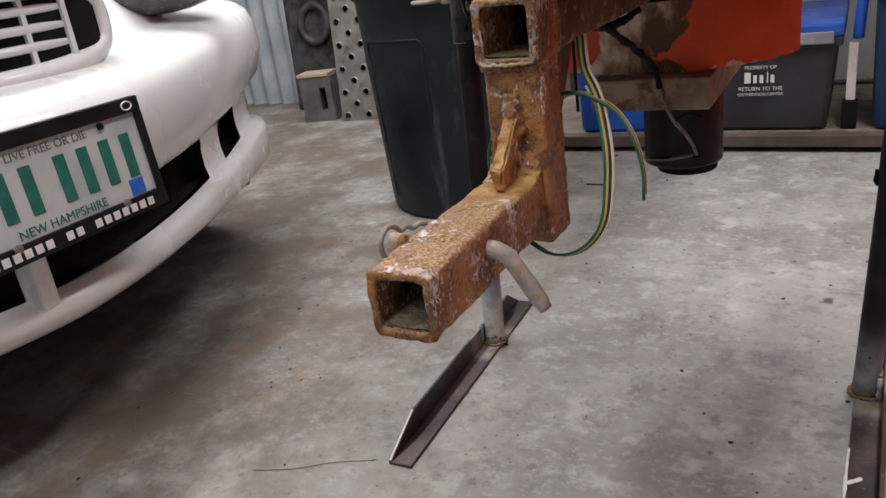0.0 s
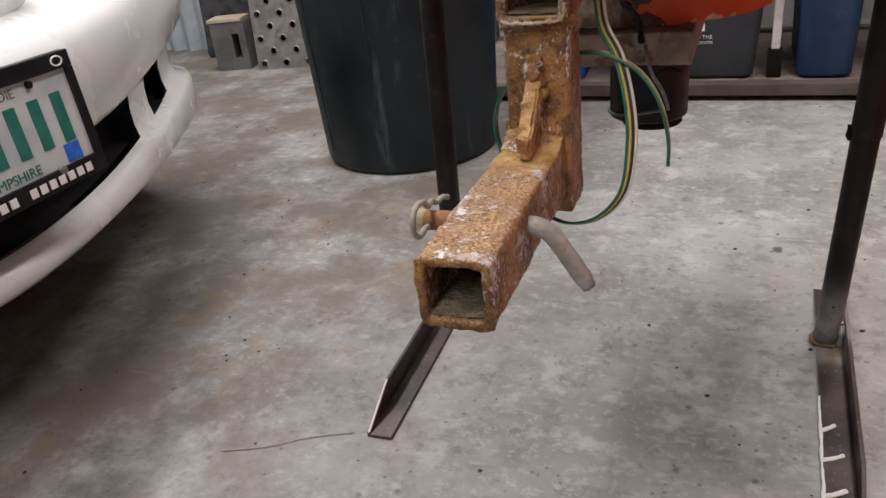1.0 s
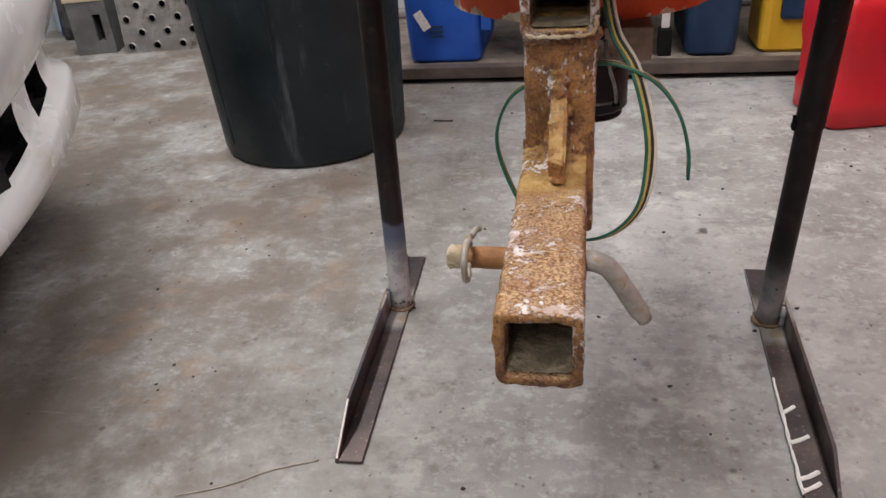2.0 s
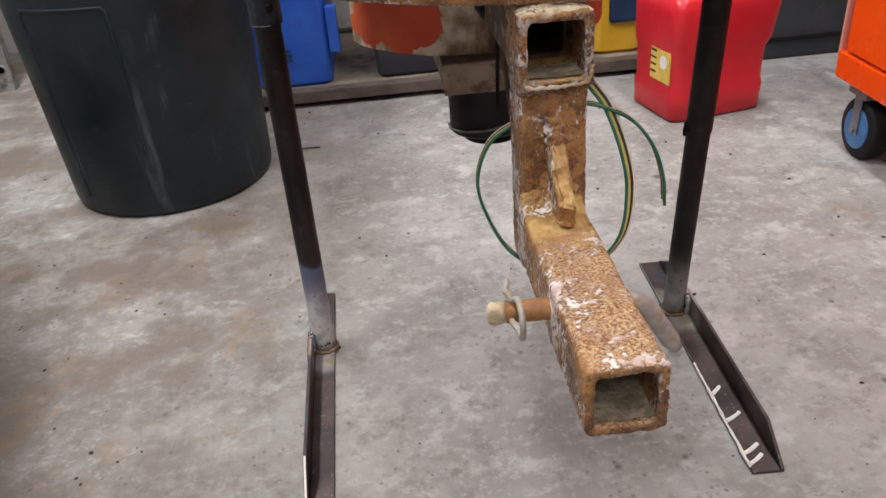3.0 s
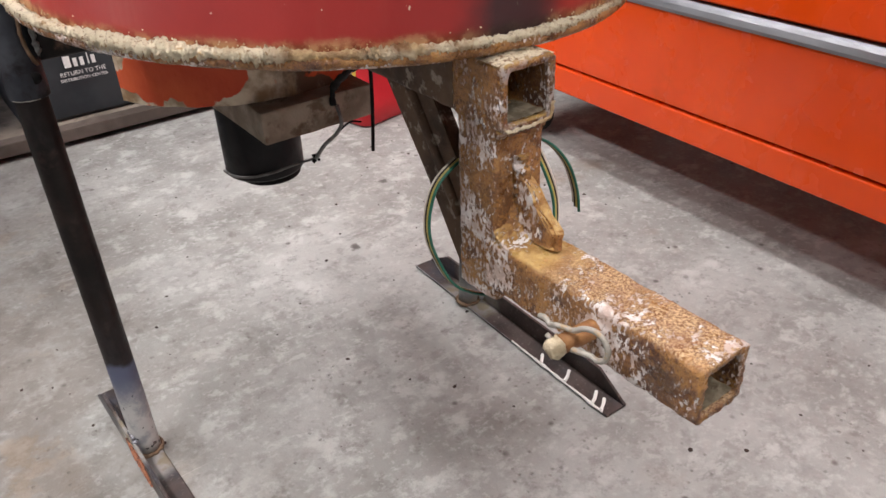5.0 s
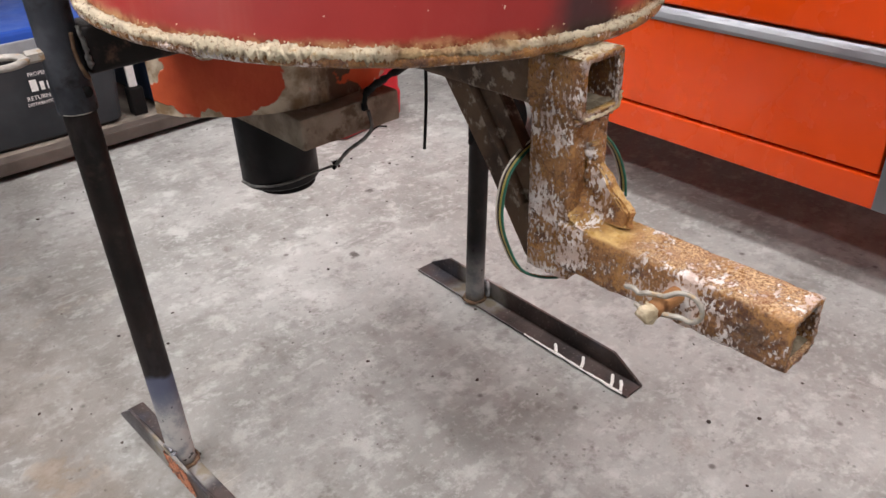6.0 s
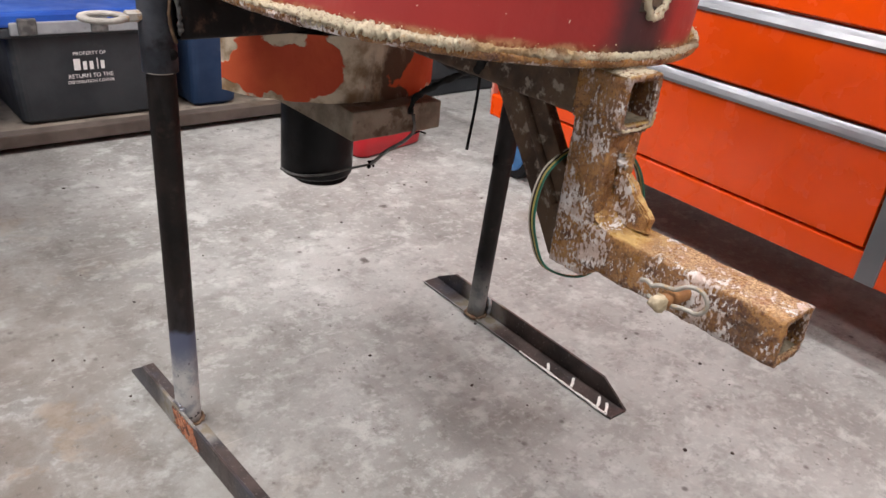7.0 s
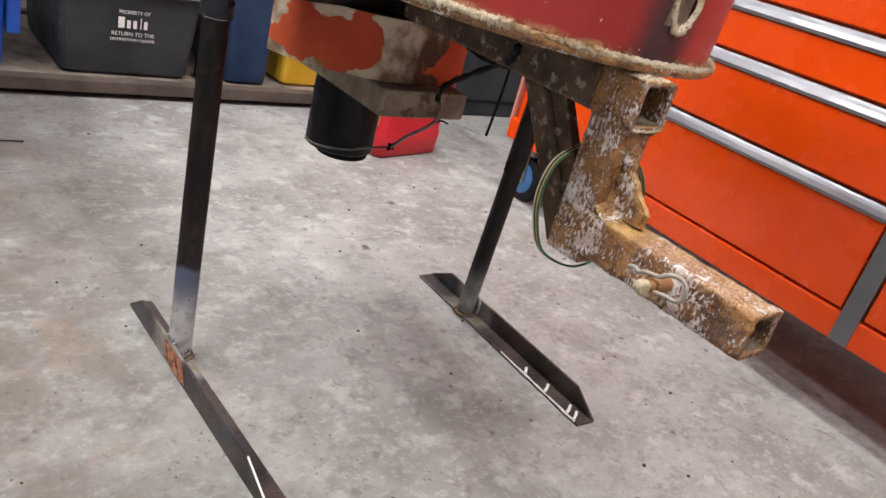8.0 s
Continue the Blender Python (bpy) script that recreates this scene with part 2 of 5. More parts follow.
def leg_mat(name, strong):
    m, t, b, co = graph(name)
    base = mix(t, ramp(t, tex(t, co, 16, 6, 0.6), 0.35, 0.65), (0.006, 0.005, 0.005), (0.016, 0.011, 0.0095))
    base = mix(t, times(t, ramp(t, tex(t, co, 30, 8, 0.65), 0.58, 0.72), 0.6), base, (0.045, 0.03, 0.024))
    sep = t.nodes.new("ShaderNodeSeparateXYZ")
    t.links.new(co, sep.inputs[0])
    wob = times(t, sep.outputs["Z"], times(t, tex(t, co, 16, 4, 0.5), 0.036), "ADD")
    # the torch left the lower end pale, then steel blue, then a sharp black edge
    pale = mix(t, ramp(t, tex(t, co, 34, 6, 0.65), 0.4, 0.6), (0.30, 0.31, 0.33), (0.50, 0.50, 0.49))
    pale = mix(t, times(t, ramp(t, tex(t, co, 75, 3, 0.5), 0.66, 0.69), 0.9), pale, (0.05, 0.045, 0.05))
    heat = mix(t, ramp(t, wob, 0.095, 0.165), pale, (0.105, 0.12, 0.185))
    base = mix(t, times(t, ramp(t, tex(t, co, 13, 6, 0.65, (1, 1, 0.3)), 0.52, 0.68), 0.7), base, (0.034, 0.030, 0.032))
    col = mix(t, ramp(t, wob, 0.176, 0.186, 1.0, 0.0) if strong else ramp(t, wob, 0.04, 0.16, 0.5, 0.0), base, heat)
    col = mix(t, ramp(t, wob, 0.012, 0.040, 0.6, 0.0), col, (0.26, 0.19, 0.11))
    finish(t, b, col, ramp(t, tex(t, co, 20), 0.3, 0.7, 0.42, 0.65), 0.1)
    b.inputs["Specular IOR Level"].default_value = 0.3
    bump(t, b, tex(t, co, 130, 5), 0.0006)
    return m


def foot_mat():
    m, t, b, co = graph("blue_brown_mill_scale")
    col = mix(t, ramp(t, tex(t, co, 11, 6, 0.6), 0.36, 0.64), (0.036, 0.028, 0.027), (0.090, 0.066, 0.060))
    col = mix(t, times(t, ramp(t, tex(t, co, 7, 5, 0.6), 0.5, 0.66), 0.7), col, (0.060, 0.066, 0.088))
    sep = t.nodes.new("ShaderNodeSeparateXYZ")
    t.links.new(co, sep.inputs[0])
    # tan and grey heat tint on both sides of the welded leg
    y = times(t, sep.outputs["Y"], times(t, tex(t, co, 30, 4), 0.03), "ADD")
    warm = times(t, ramp(t, y, 0.055, 0.085), ramp(t, y, 0.160, 0.200, 1.0, 0.0))
    col = mix(t, times(t, warm, 0.75), col, mix(t, ramp(t, tex(t, co, 45, 5), 0.4, 0.6), (0.28, 0.24, 0.17), (0.36, 0.35, 0.34)))
    col = mix(t, times(t, ramp(t, tex(t, co, 160, 4, 0.6), 0.60, 0.68), 0.5), col, (0.22, 0.20, 0.18))
    finish(t, b, col, ramp(t, tex(t, co, 18, 5), 0.3, 0.7, 0.32, 0.5), 0.35)
    bump(t, b, tex(t, co, 140, 4), 0.0005)
    return m


LEG_STEEL, DULL_LEG, FOOT_STEEL = leg_mat("heat_greyed_leg_steel", True), leg_mat("dull_black_leg_steel", False), foot_mat()
RUST, SALT, DRUM, PEEL, CONCRETE = rust_mat(), salt_mat(), drum_mat(), peeling_mat(), concrete_mat()
DARK_STEEL = simple("sooty_black_steel", (0.0096, 0.0078, 0.0078), (0.0216, 0.0156, 0.0138), 14, 0.5, 0.3, 0.0006, 150, (0.13, 0.075, 0.05), (0.55, 0.7), 22)
BARE_STEEL = simple("scorched_bare_steel", (0.25, 0.26, 0.29), (0.40, 0.40, 0.41), 20, 0.5, 0.6, 0.0004, 200, (0.07, 0.06, 0.065), (0.5, 0.7), 30)
BROWN_STEEL = simple("brown_mill_scale_steel", (0.0360, 0.0252, 0.0228), (0.0600, 0.0420, 0.0360), 12, 0.5, 0.35, 0.0005, 140, (0.03, 0.022, 0.02), (0.55, 0.7), 18)
WELD = simple("brown_weld", (0.12, 0.075, 0.045), (0.25, 0.17, 0.11), 60, 0.6, 0.4, 0.001, 200)
WHITE_MARK = simple("white_paint_marker", (0.74, 0.73, 0.70), (0.82, 0.81, 0.78), 60, 0.7, 0, 0.0004, 300)
CHALK = simple("orange_chalk", (0.36, 0.13, 0.07), (0.48, 0.22, 0.13), 90, 0.9, 0, 0.0004, 300, (0.10, 0.06, 0.05), (0.5, 0.56), 120)
ZINC = simple("dirty_galvanised_pin", (0.25, 0.238, 0.215), (0.37, 0.352, 0.32), 50, 0.65, 0.25, 0.001, 220, (0.30, 0.19, 0.09), (0.55, 0.66), 60)
CLIP_WIRE = simple("pale_dirty_wire", (0.27, 0.25, 0.215), (0.38, 0.36, 0.32), 70, 0.55, 0.2, 0.0006, 260, (0.34, 0.24, 0.13), (0.55, 0.66), 90)
SALT_KNOB = simple("salt_caked_knob", (0.36, 0.29, 0.185), (0.52, 0.44, 0.31), 90, 0.9, 0, 0.0022, 260)
SLEEVE_STEEL = simple("blue_grey_scale_steel", (0.030, 0.034, 0.043), (0.068, 0.073, 0.086), 14, 0.5, 0.25, 0.0008, 120, (0.012, 0.011, 0.011), (0.52, 0.66), 20)
PIN_RUST = simple("rusty_pin_shank", (0.20, 0.085, 0.032), (0.30, 0.145, 0.05), 60, 0.7, 0.1, 0.0012, 220)
OLD_BROWN = simple("old_dark_brown_rust", (0.060, 0.038, 0.027), (0.15, 0.095, 0.060), 22, 0.8, 0.0, 0.0016, 120, (0.38, 0.32, 0.26), (0.55, 0.65), 60)
GRIME = simple("grey_tan_grit", (0.13, 0.105, 0.066), (0.27, 0.23, 0.165), 90, 0.95, 0, 0.002, 260, (0.10, 0.07, 0.04), (0.56, 0.66), 120)
BLOCK = simple("dirty_tan_block", (0.20, 0.16, 0.12), (0.33, 0.28, 0.22), 25, 0.85, 0, 0.002, 110, (0.10, 0.06, 0.035), (0.52, 0.66), 26)
BLACK_PLASTIC = simple("scuffed_black_plastic", (0.0060, 0.0065, 0.0080), (0.0125, 0.0130, 0.0150), 20, 0.42, 0, 0.0003, 150)
MATT_BLACK = simple("matt_black", (0.0040, 0.0040, 0.0045), (0.0070, 0.0065, 0.0065), 10, 0.8, 0, 0.0004, 100)
RIM_GREY = simple("pale_grey_rim_plastic", (0.22, 0.24, 0.26), (0.32, 0.34, 0.36), 12, 0.5, 0, 0.0004, 80, (0.10, 0.10, 0.11), (0.56, 0.7), 14)
TIE = simple("grey_cable_tie", (0.06, 0.06, 0.06), (0.15, 0.15, 0.145), 60, 0.5, 0, 0.0002, 200)
GREEN_WIRE = simple("green_wire", (0.01, 0.10, 0.065), (0.02, 0.15, 0.10), 60, 0.4)
YELLOW_WIRE = simple("yellow_wire", (0.44, 0.36, 0.09), (0.55, 0.46, 0.14), 60, 0.4)
BROWN_WIRE = simple("brown_wire", (0.035, 0.025, 0.02), (0.06, 0.045, 0.035), 60, 0.4)
WHITE_WIRE = simple("white_wire", (0.60, 0.56, 0.48), (0.72, 0.68, 0.60), 60, 0.4)
DULL_WIRE = simple("dull_tan_wire", (0.30, 0.26, 0.20), (0.40, 0.36, 0.29), 60, 0.6)


def bin_mat():
    m, t, b, co = graph("dusty_dark_green_bin_plastic")
    col = mix(t, ramp(t, tex(t, co, 4), 0.35, 0.65), (0.0046, 0.0095, 0.0125), (0.0085, 0.0165, 0.0215))
    run = times(t, ramp(t, tex(t, co, 16, 6, 0.65, (1, 1, 0.16)), 0.55, 0.72), ramp(t, tex(t, co, 5, 4), 0.45, 0.62))
    col = mix(t, times(t, run, 0.8), col, (0.080, 0.100, 0.115))
    col = mix(t, times(t, ramp(t, tex(t, co, 40, 6, 0.7), 0.60, 0.72), 0.35), col, (0.06, 0.075, 0.085))
    finish(t, b, col, ramp(t, tex(t, co, 9), 0.3, 0.7, 0.4, 0.62))
    b.inputs["Specular IOR Level"].default_value = 0.4
    bump(t, b, tex(t, co, 60, 5), 0.0008)
    return m


BIN_GREEN = bin_mat()
ORANGE = simple("glossy_orange_enamel", (0.80, 0.070, 0.002), (0.86, 0.083, 0.003), 4, 0.24, 0, 0.0001, 60, (0.62, 0.065, 0.003), (0.62, 0.8), 3, 0.15)
# the pinkish glare on the chest's end is put into this colour
ORANGE_SIDE = simple("pink_glare_side_panel", (0.52, 0.25, 0.20), (0.60, 0.31, 0.26), 5, 0.35, 0, 0.0001, 60)
ALUMINIUM = simple("brushed_aluminium", (0.22, 0.23, 0.25), (0.27, 0.28, 0.30), 6, 0.36, 0.85, 0.00002, 60)
BLUE_HUB = simple("blue_wheel_hub", (0.03, 0.12, 0.30), (0.05, 0.17, 0.38), 20, 0.45)
RUBBER = simple("black_rubber", (0.0072, 0.0072, 0.0084), (0.0150, 0.0144, 0.0144), 20, 0.65)
CAR_WHITE = simple("white_car_paint", (0.75, 0.785, 0.79), (0.80, 0.835, 0.84), 3, 0.22, 0, 0.0001, 40, (0.58, 0.53, 0.43), (0.54, 0.80), 4, 0.5)
GLASS_DARK = simple("dark_glass", (0.02, 0.022, 0.025), (0.03, 0.032, 0.035), 5, 0.08)
LENS = simple("grey_lamp_lens", (0.07, 0.07, 0.075), (0.11, 0.11, 0.115), 30, 0.2, 0.2)
PLATE_WHITE = simple("plate_pale_sheeting", (0.42, 0.48, 0.50), (0.54, 0.58, 0.58), 12, 0.4, 0, 0.0002, 100, (0.34, 0.36, 0.32), (0.58, 0.72), 14)
PLATE_GREEN = simple("plate_green_ink", (0.01, 0.13, 0.10), (0.02, 0.17, 0.13), 50, 0.45)
STICKER_BLUE = simple("blue_sticker", (0.02, 0.12, 0.55), (0.03, 0.17, 0.65), 60, 0.4)
LETTER_WHITE = simple("white_print", (0.70, 0.70, 0.69), (0.80, 0.80, 0.79), 80, 0.6)
GREY_PRINT = simple("grey_green_print", (0.12, 0.15, 0.14), (0.18, 0.2, 0.19), 80, 0.6)
TOTE_GREY = simple("dark_grey_tote_plastic", (0.032, 0.037, 0.043), (0.048, 0.054, 0.061), 6, 0.5, 0, 0.0005, 80, (0.11, 0.11, 0.11), (0.62, 0.78), 8)
BLUE_PLASTIC = simple("bright_blue_plastic", (0.012, 0.075, 0.42), (0.02, 0.11, 0.52), 8, 0.4, 0, 0.0004, 80, (0.01, 0.04, 0.2), (0.6, 0.75), 8)
NAVY = simple("dusty_navy_plastic", (0.0135, 0.0338, 0.0825), (0.0263, 0.0525, 0.1125), 7, 0.5, 0, 0.0005, 80, (0.10, 0.12, 0.16), (0.6, 0.78), 9)
YELLOW = simple("yellow_case_plastic", (0.62, 0.36, 0.02), (0.72, 0.44, 0.04), 8, 0.4, 0, 0.0004, 80)
RED_CAN = simple("red_fuel_can_plastic", (0.52, 0.010, 0.020), (0.62, 0.018, 0.030), 7, 0.38, 0, 0.0006, 60)
PAPER_YELLOW = simple("yellow_paper_label", (0.62, 0.42, 0.06), (0.72, 0.52, 0.12), 30, 0.6)
DECK = simple("dirty_shelf_board", (0.20, 0.17, 0.14), (0.30, 0.26, 0.215), 8, 0.85, 0, 0.0012, 90, (0.10, 0.085, 0.07), (0.5, 0.68), 10)
BEAM = simple("brown_shelf_beam", (0.085, 0.068, 0.058), (0.13, 0.105, 0.09), 10, 0.6, 0.2, 0.0006, 120)
PLATE_STEEL = simple("grey_perforated_steel", (0.17, 0.165, 0.155), (0.28, 0.27, 0.255), 12, 0.55, 0.4, 0.0012, 90, (0.08, 0.07, 0.06), (0.52, 0.68), 14)
CAST = simple("mottled_dark_iron", (0.0180, 0.0180, 0.0198), (0.0780, 0.0780, 0.0840), 14, 0.55, 0.3, 0.002, 70)
GREY_BLOCK = simple("grey_steel_block", (0.10, 0.10, 0.10), (0.15, 0.15, 0.15), 12, 0.55, 0.3, 0.0006, 90)
WOOD_TOP = simple("pale_wood_scrap", (0.36, 0.30, 0.22), (0.46, 0.39, 0.30), 20, 0.8)
SHEETING = simple("hazy_plastic_sheeting", (0.30, 0.36, 0.40), (0.46, 0.50, 0.52), 5, 0.35)
WALL = simple("dingy_painted_wall", (0.40, 0.40, 0.395), (0.50, 0.495, 0.49), 3, 0.85, 0, 0.001, 40)
CEILING = simple("grey_ceiling_board", (0.42, 0.42, 0.41), (0.50, 0.50, 0.49), 2, 0.9)


def glow_mat():
    m, t, b, co = graph("lit_tube")
    b.inputs["Emission Color"].default_value = (1.0, 0.96, 0.9, 1)
    b.inputs["Emission Strength"].default_value = 6.0
    return m


GLOW = glow_mat()


# ---- mesh helpers ----
def part(name, bm, material, parent=None, label="", smooth=False):
    """Links a bmesh as one mesh object, under parent if given."""
    me = bpy.data.meshes.new(name)
    bmesh.ops.recalc_face_normals(bm, faces=bm.faces)
    bm.to_mesh(me)
    bm.free()
    me.materials.append(material)
    if smooth:
        for p in me.polygons:
            p.use_smooth = True
    ob = new(name, me)
    if parent is not None:
        ob.parent = parent
    if label:
        ob["label"] = label
    return ob


def thing(name, m, label, category, group="", kind=""):
    ob = new(name)
    ob.empty_display_size = 0.05
    ob.matrix_world = m
    return tagged(ob, label, category, group, kind)


def box(bm, x0, x1, y0, y1, z0, z1, bevel=0.0, seg=2):
    b2 = bmesh.new()
    bmesh.ops.create_cube(b2, size=1, matrix=Matrix.LocRotScale(((x0 + x1) / 2, (y0 + y1) / 2, (z0 + z1) / 2), None, (x1 - x0, y1 - y0, z1 - z0)))
    if bevel:
        bmesh.ops.bevel(b2, geom=b2.edges[:], offset=bevel, segments=seg, affect="EDGES", profile=0.6)
    join(bm, b2)
    return bm


def join(bm, b2, m=None):
    if m is not None:
        bmesh.ops.transform(b2, matrix=m, verts=b2.verts)
    seen = {v: bm.verts.new(v.co) for v in b2.verts}
    for f in b2.faces:
        bm.faces.new([seen[v] for v in f.verts])
    b2.free()


def cyl(bm, p, q, r, r2=None, n=24, bevel=0.0):
    p, q = Vector(p), Vector(q)
    b2 = bmesh.new()
    bmesh.ops.create_cone(b2, cap_ends=True, segments=n, radius1=r, radius2=r if r2 is None else r2, depth=(q - p).length)
    if bevel:
        rims = [e for e in b2.edges if len(e.link_faces) == 2 and any(len(f.verts) > 4 for f in e.link_faces)]
        bmesh.ops.bevel(b2, geom=rims, offset=bevel, segments=3, affect="EDGES", profile=0.6)
    join(bm, b2, Matrix.Translation((p + q) / 2) @ (q - p).to_track_quat("Z", "Y").to_matrix().to_4x4())
    return bm


def curve(pts, n=8):
    """Catmull-Rom through the points."""
    P = [Vector(p) for p in pts]
    P = [2 * P[0] - P[1]] + P + [2 * P[-1] - P[-2]]
    out = []
    for i in range(1, len(P) - 2):
        a, b, c, d = P[i - 1:i + 3]
        for k in range(n):
            u = k / n
            out.append(0.5 * (2 * b + (c - a) * u + (2 * a - 5 * b + 4 * c - d) * u * u + (3 * b - a - 3 * c + d) * u ** 3))
    return out + [P[-2]]


def sweep(bm, pts, r, n=8, closed=False, lump=0.0, freq=90.0):
    pts = [Vector(p) for p in pts]
    k = len(pts)
    rings, side = [], None
    for i, p in enumerate(pts):
        a = pts[(i - 1) % k] if closed or i else p
        b = pts[(i + 1) % k] if closed or i < k - 1 else p
        d = (b - a).normalized()
        if side is None:
            side = d.orthogonal().normalized()
        side = (side - d * side.dot(d)).normalized()
        up = d.cross(side)
        ring = []
        for j in range(n):
            w = side * math.cos(j * math.tau / n) + up * math.sin(j * math.tau / n)
            rr = r(i) if callable(r) else r
            if lump:
                rr *= 1 + lump * noise.noise((p + w * rr) * freq)
            ring.append(bm.verts.new(p + w * rr))
        rings.append(ring)
    for i in range(k if closed else k - 1):
        a, b = rings[i], rings[(i + 1) % k]
        for j in range(n):
            bm.faces.new((a[j], a[(j + 1) % n], b[(j + 1) % n], b[j]))
    if not closed:
        bm.faces.new(rings[0][::-1])
        bm.faces.new(rings[-1])
    return bm


def rounded_square(w, h, r, n=4):
    out = []
    for cx, cz, a0 in ((1, 1, 0), (-1, 1, 90), (-1, -1, 180), (1, -1, 270)):
        for k in range(n + 1):
            a = radians(a0 + 90 * k / n)
            out.append((cx * (w / 2 - r) + r * math.cos(a), cz * (h / 2 - r) + r * math.sin(a)))
    return out


def square_tube(w, h, wall, length, step=0.004, rough=0.0008, seed=0.0):
    """A rusted hollow square tube along +y from the origin, open at both ends, its skin eaten and crusted."""
    bm = bmesh.new()

    def refine(loop):
        out = []
        for (x0, z0), (x1, z1) in zip(loop, loop[1:] + loop[:1]):
            m = max(1, int(math.hypot(x1 - x0, z1 - z0) / step))
            out += [(x0 + (x1 - x0) * k / m, z0 + (z1 - z0) * k / m) for k in range(m)]
        return out
    outer = refine(rounded_square(w, h, 0.006))
    inner = [(x * (w - 2 * wall) / w, z * (h - 2 * wall) / h) for x, z in outer]
    rows = max(2, int(length / step))
    off = Vector((seed, seed * 2, 0))

    def skin(loop, sign):
        rings = []
        for i in range(rows + 1):
            y = length * i / rows
            ring = []
            for x, z in loop:
                v = Vector((x, y, z))
                q = v + off
                d = rough * (noise.noise(q * 70) + 0.8 * noise.noise(q * 190) + 0.5 * noise.noise(q * 420))
                if i in (0, rows):
                    v.y += 1.2 * rough * noise.noise(q * 150)
                nrm = Vector((x, 0, z)).normalized()
                ring.append(bm.verts.new(v + nrm * d * sign))
            rings.append(ring)
        return rings
    n = len(outer)
    o, inn = skin(outer, 1), skin(inner, -0.6)
    for rings in (o, inn):
        for a, b in zip(rings, rings[1:]):
            for j in range(n):
                bm.faces.new((a[j], a[(j + 1) % n], b[(j + 1) % n], b[j]))
    for i in (0, -1):
        a, b = o[i], inn[i]
        for j in range(n):
            bm.faces.new((a[j], a[(j + 1) % n], b[(j + 1) % n], b[j]))
    return bm


def moved(bm, m):
    bmesh.ops.transform(bm, matrix=m, verts=bm.verts)
    return bm


def letters(name, body, size, m, material, parent, align="CENTER"):
    cu = bpy.data.curves.new(name, "FONT")
    cu.body, cu.size, cu.align_x, cu.extrude = body, size, align, 0.0003
    ob = new(name, cu)
    me = bpy.data.meshes.new_from_object(ob.evaluated_get(bpy.context.evaluated_depsgraph_get()))
    bpy.data.objects.remove(ob)
    me.materials.clear()
    me.materials.append(material)
    ob = new(name, me)
    ob.parent = parent
    ob.matrix_local = m
    return ob


# ---- the room ----
def slab(name, x0, x1, y0, y1, z0, z1, material, label, category):
    bm = box(bmesh.new(), x0, x1, y0, y1, z0, z1)
    return tagged(part(name, bm, material), label, category, kind="structure")


slab("floor", -5.6, 1.8, -3.6, 3.6, -0.12, 0.0, CONCRETE, "stained grey-brown concrete garage floor with specks and scuffs", "floor")
slab("wall_north", -5.6, 1.8, 3.4, 3.55, 0.0, 2.75, WALL, "dingy grey painted garage wall behind the shelf", "wall")
slab("wall_south", -5.6, 1.8, -3.55, -3.4, 0.0, 2.75, WALL, "plain grey garage wall", "wall")
# unseen wall, its distance chosen for the shade under the chest and the bounce
slab("wall_east", 1.60, 1.75, -3.4, 3.4, 0.0, 2.75, WALL, "unseen grey wall set close behind the tool chest to shape the light", "wall")
slab("wall_west", -5.55, -5.4, -3.4, 3.4, 0.0, 2.75, WALL, "plain grey garage wall", "wall")
slab("ceiling", -5.6, 1.8, -3.6, 3.6, 2.75, 2.87, CEILING, "grey garage ceiling", "ceiling")


def tube_light(x, y):
    t = thing("ceiling_light", pose(x, y, LAMP_Z, 0, 0, 90), "white twin-tube fluorescent shop light fixed to the ceiling, out of view", "ceiling light", "shop lights")
    part("housing", box(bmesh.new(), -0.62, 0.62, -0.14, 0.14, 0.0, 0.13, 0.01), CEILING, t)
    for yy in (-0.07, 0.07):
        part("tube", cyl(bmesh.new(), (-0.58, yy, -0.014), (0.58, yy, -0.014), 0.013, n=12), GLOW, t, smooth=True)


# fixtures for every row, the added fill row included
for lx, ys, watts in TUBE_ROWS:
    for ly in ys:
        tube_light(lx, ly)

# ---- the spreader: drum, frame, receiver, drawbar ----
TX = -0.190
spreader = thing("salt_spreader", pose(TX, 0.99, 0.0), "rusted drum salt spreader with hitch drawbar standing on two pipe legs", "salt spreader")
S = Matrix.Translation((-TX, -0.99, 0))


def spart(name, bm, material, label="", smooth=False, parent=None):
    return part(name, moved(bm, S), material, parent or spreader, label, smooth)


# the drawbar: horizontal tube, upright tube, receiver tube above
drawbar = spart("drawbar_tube", moved(square_tube(0.0508, 0.0508, 0.006, 0.225, 0.0028, 0.0012, 1.0), pose(TX, 0.431, 0.443)), RUST, "square steel drawbar crusted with rust and white salt", True)
spart("upright_tube", moved(square_tube(0.0535, 0.0508, 0.006, 0.166, 0.0030, 0.0011, 5.0), pose(TX + 0.004, 0.671, 0.405, 90, 0, 0)), RUST, "upright rusty square tube", True)
spart("receiver_tube", moved(square_tube(0.0555, 0.0555, 0.0062, 0.060, 0.0035, 0.0009, 9.0), pose(TX + 0.0042, 0.638, 0.594)), RUST, "rusty square receiver tube with a salted rim", True)
# the beam's dark brown holds old rust and also the shade beneath the drum
spart("main_beam", moved(square_tube(0.0525, 0.0525, 0.006, 0.38, 0.01, 0.0008, 17.0), pose(TX + 0.0042, 0.6985, 0.594)), OLD_BROWN, "dark brown beam running back under the drum, some of its shade in the colour", True)


